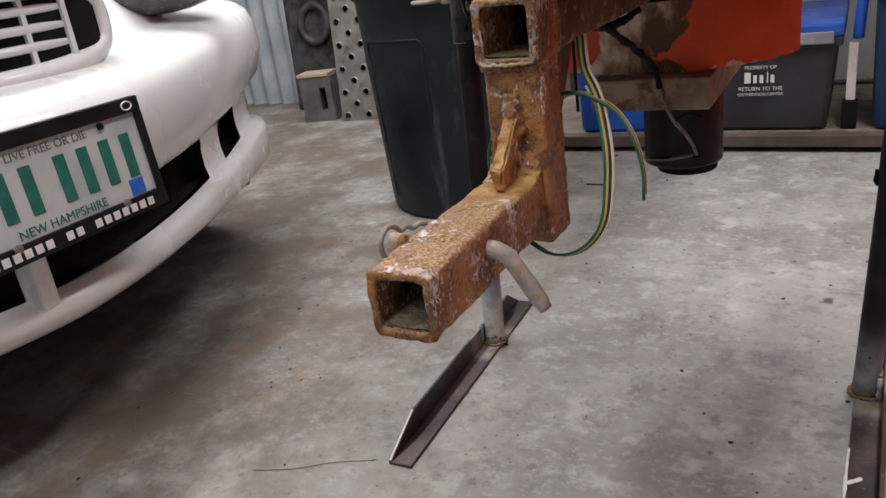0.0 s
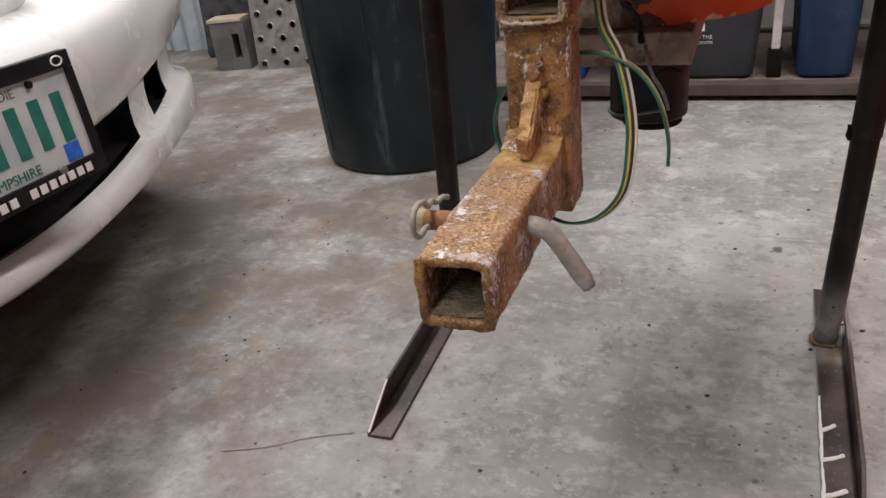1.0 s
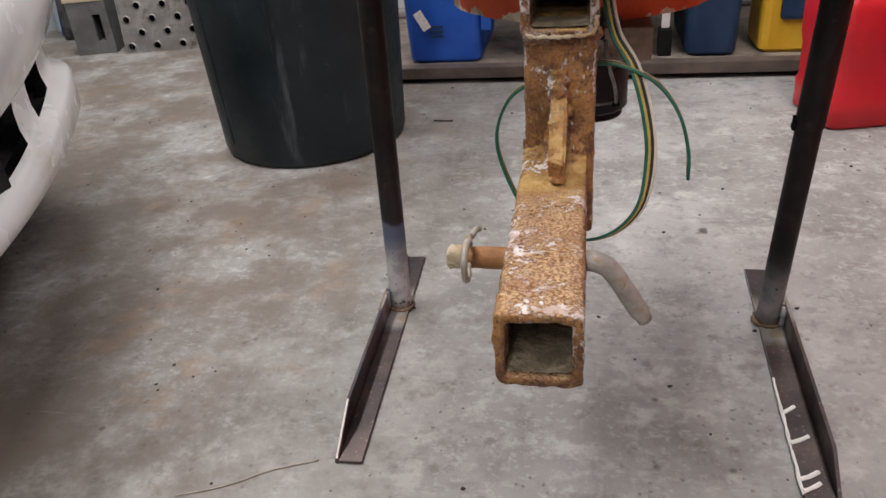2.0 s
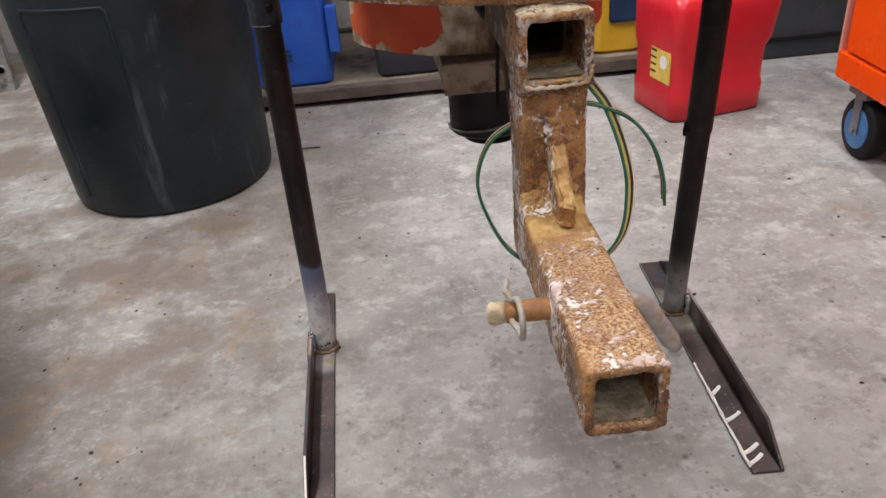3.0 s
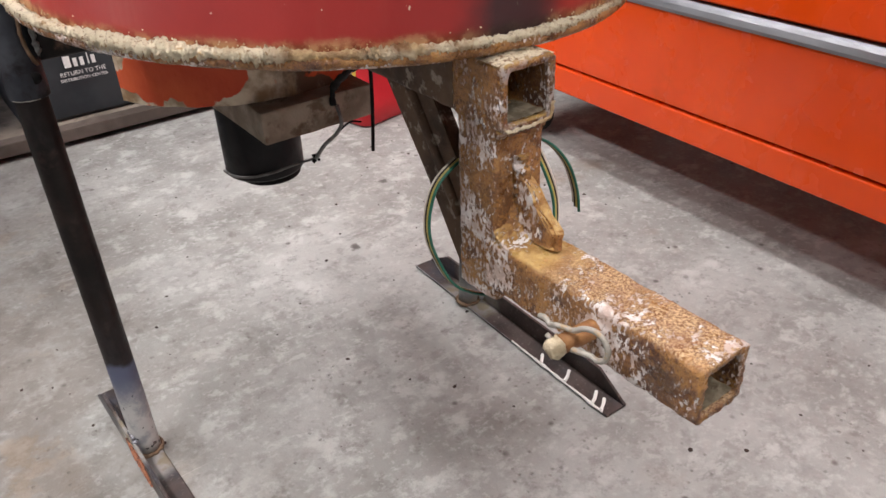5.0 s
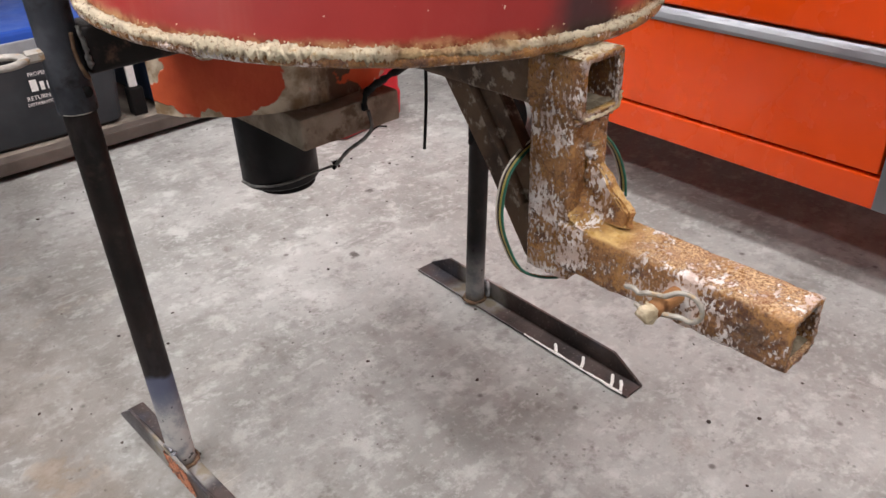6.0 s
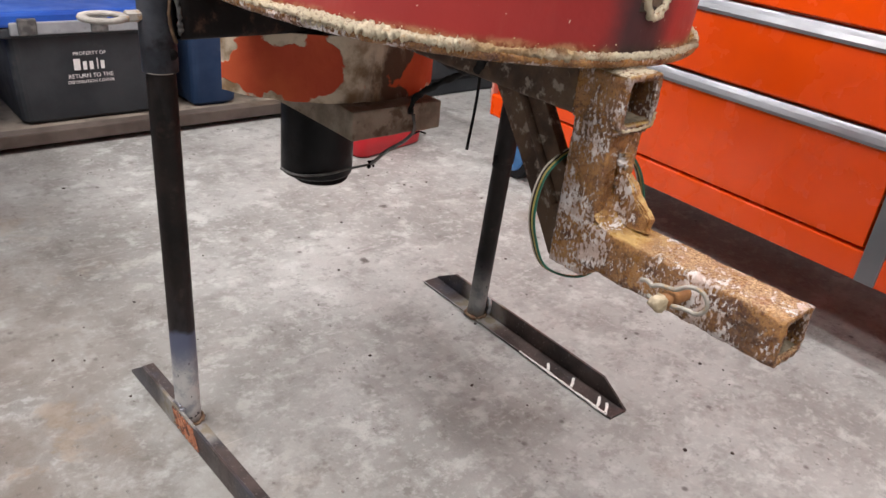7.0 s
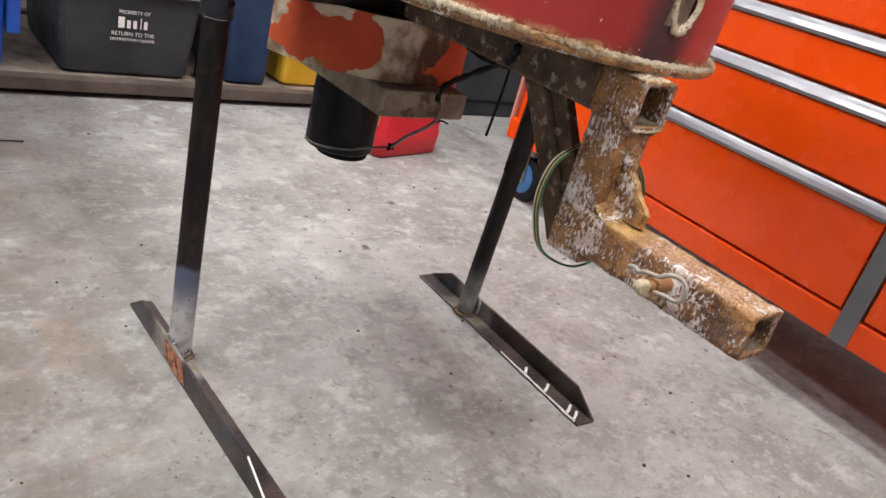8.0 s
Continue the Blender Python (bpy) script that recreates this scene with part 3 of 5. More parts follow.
def grime_bed(w, length, seed):
    bm = bmesh.new()
    nx, ny = 12, int(length / 0.003)
    g = []
    for j in range(ny + 1):
        g.append([bm.verts.new((-w / 2 + w * i / nx, length * j / ny, 0.0009 + 0.0011 * (noise.noise(Vector((i * 0.5 + seed, j * 0.4, 0))) + 0.6 * noise.noise(Vector((i * 1.3, j * 1.1, seed)))) + 0.0012 * (abs(i / nx - 0.5) * 2) ** 4 - 0.0022 * (j / ny) ** 3)) for i in range(nx + 1)])
    for a, b in zip(g, g[1:]):
        for i in range(nx):
            bm.faces.new((a[i], a[i + 1], b[i + 1], b[i]))
    return bm


spart("grime", moved(grime_bed(0.0388, 0.20, 1.0), pose(TX, 0.434, 0.4246)), GRIME, "grey-tan gritty dirt lying inside the tube", True)
# added plugs hidden in the tubes, which keep light out so the insides stay dark
spart("light_plug", box(bmesh.new(), TX - 0.019, TX + 0.019, 0.6485, 0.6515, 0.4245, 0.4615), OLD_BROWN)
spart("light_plug", box(bmesh.new(), TX - 0.0155, TX + 0.0239, 0.86, 0.863, 0.5743, 0.6137), OLD_BROWN)
spart("grime", moved(grime_bed(0.0425, 0.045, 7.0), pose(TX + 0.0042, 0.642, 0.5728)), GRIME, "grey-tan gritty dirt lying inside the tube", True)


def gusset():
    bm = bmesh.new()
    tri = [(0.645, 0.468), (0.645, 0.526), (0.636, 0.525), (0.597, 0.488), (0.596, 0.470)]
    half = 0.0058
    a = [bm.verts.new((TX + 0.004 - half, y, z)) for y, z in tri]
    b = [bm.verts.new((TX + 0.004 + half, y, z)) for y, z in tri]
    bm.faces.new(a)
    bm.faces.new(b[::-1])
    for k in range(len(tri)):
        bm.faces.new((a[k], a[(k + 1) % 5], b[(k + 1) % 5], b[k]))
    bmesh.ops.bevel(bm, geom=bm.edges[:], offset=0.002, segments=2, affect="EDGES")
    bmesh.ops.subdivide_edges(bm, edges=bm.edges[:], cuts=9, use_grid_fill=True)
    for v in bm.verts:
        v.co += Vector((noise.noise(v.co * 110), noise.noise(v.co * 110 + Vector((7, 0, 0))), noise.noise(v.co * 110 + Vector((0, 7, 0))))) * 0.0028 + Vector((noise.noise(v.co * 330), 0, noise.noise(v.co * 330 + Vector((3, 0, 0))))) * 0.0008
    return bm


spart("gusset", gusset(), RUST, "triangular gusset caked in ochre rust")


def bead(pts, r, lump=0.7, freq=110.0):
    return sweep(bmesh.new(), curve(pts, 10), r, 8, lump=lump, freq=freq)


def fillet():
    """Rust built up in the corner between drawbar and upright."""
    bm = bmesh.new()
    g = []
    for i in range(45):
        x = TX - 0.0245 + 0.0495 * i / 44
        row = []
        for k in range(25):
            u = k / 24
            near = math.exp(-((x - TX - 0.004) / 0.0125) ** 2)
            y, z = 0.6465 - (0.022 + 0.026 * near) * (1 - u) ** 1.9, 0.4675 + (0.018 + 0.034 * near) * u ** 1.9
            p = Vector((x, y, z))
            n = Vector((0, -0.7, 0.7)) * (0.0022 * noise.noise(p * 90) + 0.0022 * noise.noise(p * 230) + 0.0012 * noise.noise(p * 480) + 0.0015 * near)
            row.append(bm.verts.new(p + n * math.sin(math.pi * min(1, max(0, u * 0.9 + 0.05)))))
        g.append(row)
    for a, b in zip(g, g[1:]):
        for k in range(24):
            bm.faces.new((a[k], a[k + 1], b[k + 1], b[k]))
    return bm


spart("rust_fillet", fillet(), RUST, "ochre rust built up in the corner", True)
for pts, r in (
    ([(TX - 0.022, 0.645, 0.565), (TX, 0.644, 0.564), (TX + 0.028, 0.645, 0.565), (TX + 0.031, 0.66, 0.566)], 0.0035),
    ([(TX + 0.006, 0.645, 0.508), (TX + 0.004, 0.6415, 0.520), (TX + 0.003, 0.6415, 0.530), (TX + 0.003, 0.6445, 0.541)], 0.0080),
):
    spart("weld_bead", bead(pts, r, 0.7, 210.0), RUST, "", True)

# salt grown along the lower lip of the receiver
lip = [(TX - 0.0205, 0.6375, 0.5700), (TX - 0.014, 0.637, 0.5680), (TX + 0.004, 0.6368, 0.5675), (TX + 0.022, 0.637, 0.5680), (TX + 0.0295, 0.6375, 0.5715), (TX + 0.0305, 0.6378, 0.582)]
spart("lip_crust", bead(lip, 0.0016, 1.2, 260), SALT, "white salt crust along the receiver lip", True)


def strut():
    bm = bmesh.new()
    poly = [(0.826, 0.572), (0.748, 0.572), (0.712, 0.515), (0.697, 0.500), (0.697, 0.402), (0.706, 0.402), (0.760, 0.486)]
    a = [bm.verts.new((-0.201, y, z)) for y, z in poly]
    b = [bm.verts.new((-0.187, y, z)) for y, z in poly]
    bm.faces.new(a)
    bm.faces.new(b[::-1])
    for k in range(len(poly)):
        bm.faces.new((a[k], a[(k + 1) % len(poly)], b[(k + 1) % len(poly)], b[k]))
    bmesh.ops.bevel(bm, geom=bm.edges[:], offset=0.0012, segments=2, affect="EDGES")
    return bm


spart("strut", strut(), OLD_BROWN, "diagonal steel side brace, brown with salt")
spart("strut_rib", sweep(bmesh.new(), curve([(-0.202, 0.778, 0.567), (-0.202, 0.742, 0.515), (-0.202, 0.708, 0.462)]), 0.005, 8, lump=0.2), OLD_BROWN, "", True)

# cross beam under the drum and the two leg sleeves
bm = moved(square_tube(0.0508, 0.0508, 0.005, 0.55, 0.012, 0.0006, 13.0), pose(-0.444, 1.131, 0.589, 0, 0, -90))
spart("cross_beam", bm, DARK_STEEL, "dark square cross beam under the drum", True)
# each leg leans a little: x and y at 0.3 m height, and their change a metre of height
LEGS = {"left": (-0.4638, 1.1196, 0.0033, 0.040), "right": (0.1232, 1.0952, 0.036, -0.014)}


def leg_at(key, z):
    x, y, sx, sy = LEGS[key]
    return Vector((x + sx * (z - 0.3), y + sy * (z - 0.3), z))


for key, zb in (("left", 0.524), ("right", 0.322)):
    steel = SLEEVE_STEEL if key == "left" else DULL_LEG
    bm = cyl(bmesh.new(), leg_at(key, zb), leg_at(key, 0.86), 0.0212 if key == "left" else 0.0188, n=32, bevel=0.0012)
    sleeve = spart("leg_sleeve", bm, steel, "blue-grey steel pipe sleeve over the leg" if key == "left" else "black steel pipe sleeve over the leg", True)
    c = leg_at(key, zb)
    if key == "left":
        arc = [(c.x + 0.0211 * math.cos(a), c.y + 0.0211 * math.sin(a), zb + 0.0012) for a in [radians(205 + 6 * k) for k in range(15)]]
        spart("sleeve_rim", sweep(bmesh.new(), arc, 0.0006, 6), ZINC, "bright worn edge", True, sleeve)
        # eye ring, bolt and the two welds that hold the beam
        flat = bmesh.new()
        loops = []
        for r, z in ((0.0172, 0.001), (0.0268, 0.001), (0.0280, 0.0035), (0.0268, 0.006), (0.0172, 0.006), (0.0160, 0.0035)):
            loops.append([flat.verts.new((-0.523 + r * math.cos(k * math.tau / 40), 1.130 + r * math.sin(k * math.tau / 40), 0.586 + z)) for k in range(40)])
        for a, b in zip(loops, loops[1:] + loops[:1]):
            for k in range(40):
                flat.faces.new((a[k], a[(k + 1) % 40], b[(k + 1) % 40], b[k]))
        spart("eye_ring", flat, ZINC, "pale steel eye ring bolted to the sleeve", True, sleeve)
        spart("eye_bolt", cyl(bmesh.new(), (-0.499, 1.129, 0.590), (-0.470, 1.129, 0.590), 0.007, n=6), ZINC, "", False, sleeve)
        spart("weld_bead", bead([(-0.4475, 1.110, 0.616), (-0.4455, 1.107, 0.600), (-0.4445, 1.107, 0.584), (-0.4438, 1.1085, 0.570)], 0.0030, 0.9, 190.0), TIE, "silver weld between sleeve and beam", True)
        spart("weld_bead", bead([(-0.4545, 1.1115, 0.610), (-0.4555, 1.1105, 0.590), (-0.453, 1.1105, 0.572), (-0.448, 1.112, 0.560)], 0.0022, 0.6, 150.0), WELD, "brown weld spatter line", True)
        spart("drill_mark", cyl(bmesh.new(), (-0.4555, 1.1085, 0.5475), (-0.455, 1.111, 0.5475), 0.0065, n=14), MATT_BLACK, "", True, sleeve)
    else:
        spart("weld_bead", bead([(c.x - 0.0175, c.y + 0.004, 0.316), (c.x - 0.0185, c.y, 0.325), (c.x - 0.0175, c.y + 0.002, 0.336)], 0.0040, 0.5), MATT_BLACK, "black weld lump", True)
        spart("weld_bead", bead([(c.x - 0.012, c.y - 0.016, 0.564), (c.x - 0.014, c.y - 0.014, 0.585), (c.x - 0.012, c.y - 0.012, 0.61)], 0.004, 0.5), WELD, "", True)

# the drum
DC, DZ, DR, TILT = (-0.172, 0.958), 0.637, 0.301, 0.0376
drum_pose = pose(DC[0], DC[1], DZ, math.degrees(math.atan(TILT)), 1.65, 0)


def drum_wall(lining=False):
    """The drum's steel wall with its cut hole; the lining is the same wall seen from within."""
    bm = bmesh.new()
    n, zs = 224, [0.0, 0.006] + [0.012 + 0.009 * k for k in range(20)] + [0.3, 0.42]
    hole_a = -90 + 1.2

    def ring(r):
        return [[bm.verts.new((r * math.cos(k * math.tau / n), r * math.sin(k * math.tau / n), z)) for k in range(n)] for z in zs]
    o, i = (ring(DR - 0.0092), ring(DR - 0.0105)) if lining else (ring(DR - 0.006), ring(DR - 0.009))
    gone = set()
    for a in range(len(zs) - 1):
        zm = (zs[a] + zs[a + 1]) / 2
        for k in range(n):
            ang = (k + 0.5) * 360 / n
            da = (ang - hole_a + 180) % 360 - 180
            if zm < 0.3 and abs(da * math.tau / 360 * DR) < 0.020 and 0.046 < zm < 0.12:
                gone.add((a, k))
    for g in (o, i):
        for a in range(len(zs) - 1):
            for k in range(n):
                if (a, k) not in gone:
                    bm.faces.new((g[a][k], g[a][(k + 1) % n], g[a + 1][(k + 1) % n], g[a + 1][k]))
    for a in (0, -1):
        for k in range(n):
            bm.faces.new((o[a][k], o[a][(k + 1) % n], i[a][(k + 1) % n], i[a][k]))
    return bm


def dpart(name, bm, material, label="", smooth=False):
    return part(name, moved(bm, S @ drum_pose), material, spreader, label, smooth)


drum = part("drum", drum_wall(), DRUM, spreader, "red painted steel drum, scorched black near the weld", True)
drum.matrix_local = S @ drum_pose
dpart("drum_lining", drum_wall(True), OLD_BROWN, "rusty brown inside of the drum", True)
bm = bmesh.new()
bmesh.ops.create_circle(bm, cap_ends=True, segments=96, radius=DR - 0.008, matrix=pose(0, 0, 0.014))
dpart("drum_bottom", bm, DARK_STEEL, "dark rusty drum bottom")
ringpts = [(DR * math.cos(k * math.tau / 420), DR * math.sin(k * math.tau / 420), 0.004) for k in range(420)]
dpart("drum_chime", sweep(bmesh.new(), ringpts, 0.0062, 10, True, 0.12, 60), RUST, "rolled rusty rim of the drum", True)


def crust_rim():
    """The crumbly salt that sits on the rim, thick on the left half and thinning to the right."""
    def r(i):
        a = i / 1500 * 360
        thick = 0.5 + 0.5 * math.cos(radians(a - 222))
        p = ringp[i]
        return 0.0012 + 0.0046 * thick ** 1.3 * (0.75 + 0.6 * noise.noise(p * 28)) + 0.0016 * max(0, noise.noise(p * 95)) * (0.25 + thick)
    ringp = [Vector(((DR + 0.002) * math.cos(k * math.tau / 1500), (DR + 0.002) * math.sin(k * math.tau / 1500), 0.0085)) for k in range(1500)]
    return sweep(bmesh.new(), ringp, r, 14, True, 0.85, 620)


dpart("salt_crust", crust_rim(), SALT, "crumbly beige salt crust along the drum rim", True)


def crumbs(count, place, lo, hi):
    bm = bmesh.new()
    for k in range(count):
        p = place(k)
        r = random.uniform(lo, hi)
        b2 = bmesh.new()
        bmesh.ops.create_icosphere(b2, subdivisions=1, radius=r)
        for v in b2.verts:
            v.co *= random.uniform(0.7, 1.25)
        join(bm, b2, Matrix.Translation(p))
    return bm


def on_rim(k):
    a = radians(random.gauss(232, 48))
    r = DR - 0.002 + random.uniform(-0.002, 0.006)
    return Vector((r * math.cos(a), r * math.sin(a), 0.010 + abs(random.gauss(0, 0.004))))


tagged(dpart("salt_dusting", crumbs(200, on_rim, 0.0004, 0.0009), SALT, "loose salt crumbs on the rim"), kind="stuff")
# crust round the cut hole and over the weld
ha = radians(-90 + 1.2)
hole = []
for k in range(24):
    a = radians(165 + 210 * k / 23)
    u, w = 0.021 * math.cos(a), 0.083 + 0.038 * math.sin(a)
    hole.append(((DR - 0.004) * math.cos(ha + u / DR), (DR - 0.004) * math.sin(ha + u / DR), w))
dpart("hole_crust", sweep(bmesh.new(), hole, 0.0036, 7, False, 1.3, 170), SALT, "crusted edge of the hole cut in the drum", True)


def crust_patch(x0, x1, y0, y1, z, height, seed):
    """A crumbly heap lying on a flat face, thinning out to nothing at its edge."""
    bm = bmesh.new()
    nx, ny = int((x1 - x0) / 0.0011), int((y1 - y0) / 0.0011)
    g = []
    for j in range(ny + 1):
        row = []
        for i in range(nx + 1):
            u, w = i / nx, j / ny
            p = Vector((x0 + (x1 - x0) * u, y0 + (y1 - y0) * w, seed))
            fade = min(1.0, 4 * min(u, 1 - u), 3.5 * w + 0.1, 3 * (1 - w))
            hgt = height * (0.45 + 0.5 * noise.noise(p * 70) + 0.35 * noise.noise(p * 190) + 0.25 * noise.noise(p * 430)) * fade - 0.001 * (1 - fade)
            row.append(bm.verts.new((p.x, p.y, z + hgt)))
        g.append(row)
    for a, b in zip(g, g[1:]):
        for i in range(nx):
            bm.faces.new((a[i], a[i + 1], b[i + 1], b[i]))
    return bm


spart("weld_crust", crust_patch(TX - 0.0235, TX + 0.032, 0.639, 0.676, 0.6215, 0.0068, 3.0), SALT, "salt and rust heaped over the receiver weld", True)


# orange curved chute under the drum
def chute():
    bm = bmesh.new()
    c, rad = (-0.176, 1.253), 0.19
    a0, a1, n = 199.0, 341.0, 48
    cols = []
    for k in range(n + 1):
        a = radians(a0 + (a1 - a0) * k / n)
        col = []
        for rr in (rad, rad - 0.006):
            zlow = 0.474 + 0.0016 * noise.noise(Vector((math.cos(a) * 9, math.sin(a) * 9, 1)))
            for z in (zlow, 0.5, 0.53, 0.565):
                col.append(bm.verts.new((c[0] + rr * math.cos(a), c[1] + rr * math.sin(a), z)))
        cols.append(col)
    order = [0, 1, 2, 3, 7, 6, 5, 4]
    for a, b in zip(cols, cols[1:]):
        for i, j in zip(order, order[1:] + order[:1]):
            bm.faces.new((a[i], a[j], b[j], b[i]))
    for col in (cols[0], cols[-1]):
        bm.faces.new([col[i] for i in order])
    return bm


ch = part("chute", moved(chute(), Matrix.Translation((0.176, -1.1, -0.474))), PEEL, spreader, "curved chute with peeling orange paint", False)
ch.matrix_local = S @ pose(-0.176, 1.1, 0.474)
bm = bmesh.new()
bmesh.ops.create_circle(bm, cap_ends=True, segments=64, radius=0.186, matrix=pose(-0.176, 1.253, 0.560))
geom = bmesh.ops.extrude_face_region(bm, geom=bm.faces[:])
for v in geom["geom"]:
    if isinstance(v, bmesh.types.BMVert):
        v.co.z += 0.006
for v in bm.verts:
    v.co.y = min(v.co.y, 1.30)
spart("chute_top", bm, DARK_STEEL)


# block that carries the motor
def carrier():
    bm = box(bmesh.new(), -0.243, -0.087, 1.037, 1.32, 0.431, 0.4725, 0.003)
    bmesh.ops.subdivide_edges(bm, edges=bm.edges[:], cuts=4, use_grid_fill=True)
    for v in bm.verts:
        v.co += Vector((noise.noise(v.co * 45), noise.noise(v.co * 45 + Vector((9, 0, 0))), noise.noise(v.co * 60))) * 0.0018
    return bm


spart("motor_block", carrier(), BLOCK, "dirty tan block that carries the motor")
motor = spart("motor", cyl(bmesh.new(), (-0.163, 1.250, 0.302), (-0.163, 1.250, 0.431), 0.0595, n=48, bevel=0.005), BLACK_PLASTIC, "black cylindrical spinner motor", True)
spart("end_cap", cyl(bmesh.new(), (-0.157, 1.247, 0.289), (-0.157, 1.247, 0.302), 0.046, n=40, bevel=0.004), MATT_BLACK, "", True, motor)
KNOT = Vector((-0.124, 1.150, 0.339))
band = [(-0.224, 1.262, 0.309), (-0.2215, 1.232, 0.310), (-0.205, 1.203, 0.314), (-0.178, 1.186, 0.319), (-0.150, 1.172, 0.328), KNOT]
spart("tie_wire", sweep(bmesh.new(), curve(band), 0.0022, 6), TIE, "grey wire tied round the motor", True, motor)
spart("tie_wire", sweep(bmesh.new(), curve([KNOT, (-0.128, 1.11, 0.374), (-0.136, 1.055, 0.412), (-0.140, 1.031, 0.436), (-0.145, 1.030, 0.46)]), 0.0027, 6, lump=0.3), TIE, "", True, motor)
spart("tie_wire", sweep(bmesh.new(), curve([(-0.136, 1.055, 0.412), (-0.118, 1.05, 0.424), (-0.100, 1.052, 0.419)]), 0.0014, 6), MATT_BLACK, "", True, motor)
spart("tie_knot", crumbs(9, lambda k: KNOT + Vector((random.uniform(-.004, .004), random.uniform(-.004, .004), random.uniform(-.006, .005))), 0.002, 0.0038), MATT_BLACK, "", True, motor)

# rust lumps and dark wiring between drum and block
spart("taped_cable", sweep(bmesh.new(), curve([(-0.150, 1.033, 0.462), (-0.152, 1.02, 0.488), (-0.160, 0.97, 0.520), (-0.172, 0.91, 0.552), (-0.185, 0.87, 0.572), (-0.19, 0.85, 0.60)]), 0.0042, 9, lump=0.9, freq=120), MATT_BLACK, "black taped wire bundle", True)
spart("taped_cable", sweep(bmesh.new(), curve([(-0.165, 1.00, 0.565), (-0.172, 0.94, 0.558), (-0.185, 0.885, 0.563), (-0.205, 0.850, 0.572), (-0.225, 0.82, 0.60)]), 0.0048, 9, lump=0.8, freq=110), MATT_BLACK, "black cable sagging below the drum", True)
spart("loose_tie", sweep(bmesh.new(), curve([(-0.199, 0.850, 0.574), (-0.199, 0.852, 0.53), (-0.200, 0.857, 0.475)]), lambda i: 0.002, 6), MATT_BLACK, "thin black tie hanging down", True)

# hitch pin with its clip
pin = spart("hitch_pin", sweep(bmesh.new(), curve([(-0.246, 0.530, 0.4455), (-0.21, 0.5265, 0.4475), (-0.190, 0.5245, 0.4485), (-0.166, 0.5225, 0.4495)], 5), 0.0078, 14, lump=0.1), PIN_RUST, "rusty hitch pin through the drawbar", True)
spart("pin_handle", sweep(bmesh.new(), curve([(-0.166, 0.5225, 0.4495), (-0.158, 0.5225, 0.449), (-0.1515, 0.523, 0.4455), (-0.146, 0.5235, 0.4395), (-0.134, 0.5245, 0.4195), (-0.1232, 0.5255, 0.4015)], 6), lambda i: 0.0068 if i < 29 else 0.0056, 18, lump=0.12, freq=90), ZINC, "dull grey bent handle of the pin", True, pin)
spart("pin_head", sweep(bmesh.new(), [(-0.259 + 0.0029 * k, 0.531, 0.4450) for k in range(6)], lambda i: (0.0050, 0.0070, 0.0078, 0.0076, 0.0066, 0.0055)[i], 11, lump=0.9, freq=170), SALT_KNOB, "salt-caked pin head", True, pin)
ring = [(-0.2405, 0.5035 + 0.0125 * math.cos(a), 0.4580 + 0.0120 * math.sin(a)) for a in [radians(70 + 27 * k) for k in range(9)]]
spart("clip", sweep(bmesh.new(), curve([(-0.240, 0.5605, 0.4515), (-0.2415, 0.553, 0.4545), (-0.2435, 0.5455, 0.4535), (-0.2445, 0.539, 0.4575), (-0.243, 0.531, 0.4590), (-0.2415, 0.5235, 0.4600), (-0.241, 0.515, 0.4665)] + ring + [(-0.242, 0.514, 0.4455), (-0.2445, 0.536, 0.4415), (-0.244, 0.548, 0.4425)], 5), 0.0023, 8), CLIP_WIRE, "bent pale wire retaining clip", True, pin)

# flat trailer cable: four wires side by side in a loop behind the upright
LOOP = [(-0.150, 0.730, 0.575), (-0.143, 0.715, 0.548), (-0.128, 0.700, 0.525), (-0.117, 0.684, 0.490), (-0.1135, 0.673, 0.456), (-0.120, 0.670, 0.414), (-0.144, 0.673, 0.386),
        (-0.178, 0.680, 0.378), (-0.215, 0.697, 0.394), (-0.236, 0.702, 0.434), (-0.242, 0.704, 0.468), (-0.230, 0.708, 0.499), (-0.205, 0.712, 0.514),
        (-0.175, 0.710, 0.525), (-0.150, 0.705, 0.528), (-0.130, 0.700, 0.524), (-0.108, 0.692, 0.512), (-0.092, 0.684, 0.490), (-0.084, 0.678, 0.462), (-0.083, 0.675, 0.439)]


def ribbon_wire(offset, drop):
    pts = curve(LOOP, 6)
    out = []
    for i, p in enumerate(pts):
        d = (pts[min(i + 1, len(pts) - 1)] - pts[max(i - 1, 0)]).normalized()
        s = d.cross(Vector((0, 1, 0))).normalized()
        u = i / len(pts)
        flat = max(0.0, min(1.0, (0.42 - u) / 0.2))
        out.append(p - s * offset * flat + Vector((0, -offset * (1.0 - 0.8 * flat), 0)))
    return sweep(bmesh.new(), out[:len(out) - drop], 0.0014, 7)


for off, m_, lab, cut in ((0.0036, GREEN_WIRE, "green insulated wire", 0), (0.0012, YELLOW_WIRE, "yellow insulated wire", 1), (-0.0012, BROWN_WIRE, "brown insulated wire", 1), (-0.0036, WHITE_WIRE, "white insulated wire", 2)):
    spart("wire", ribbon_wire(off, cut), m_, lab, True)


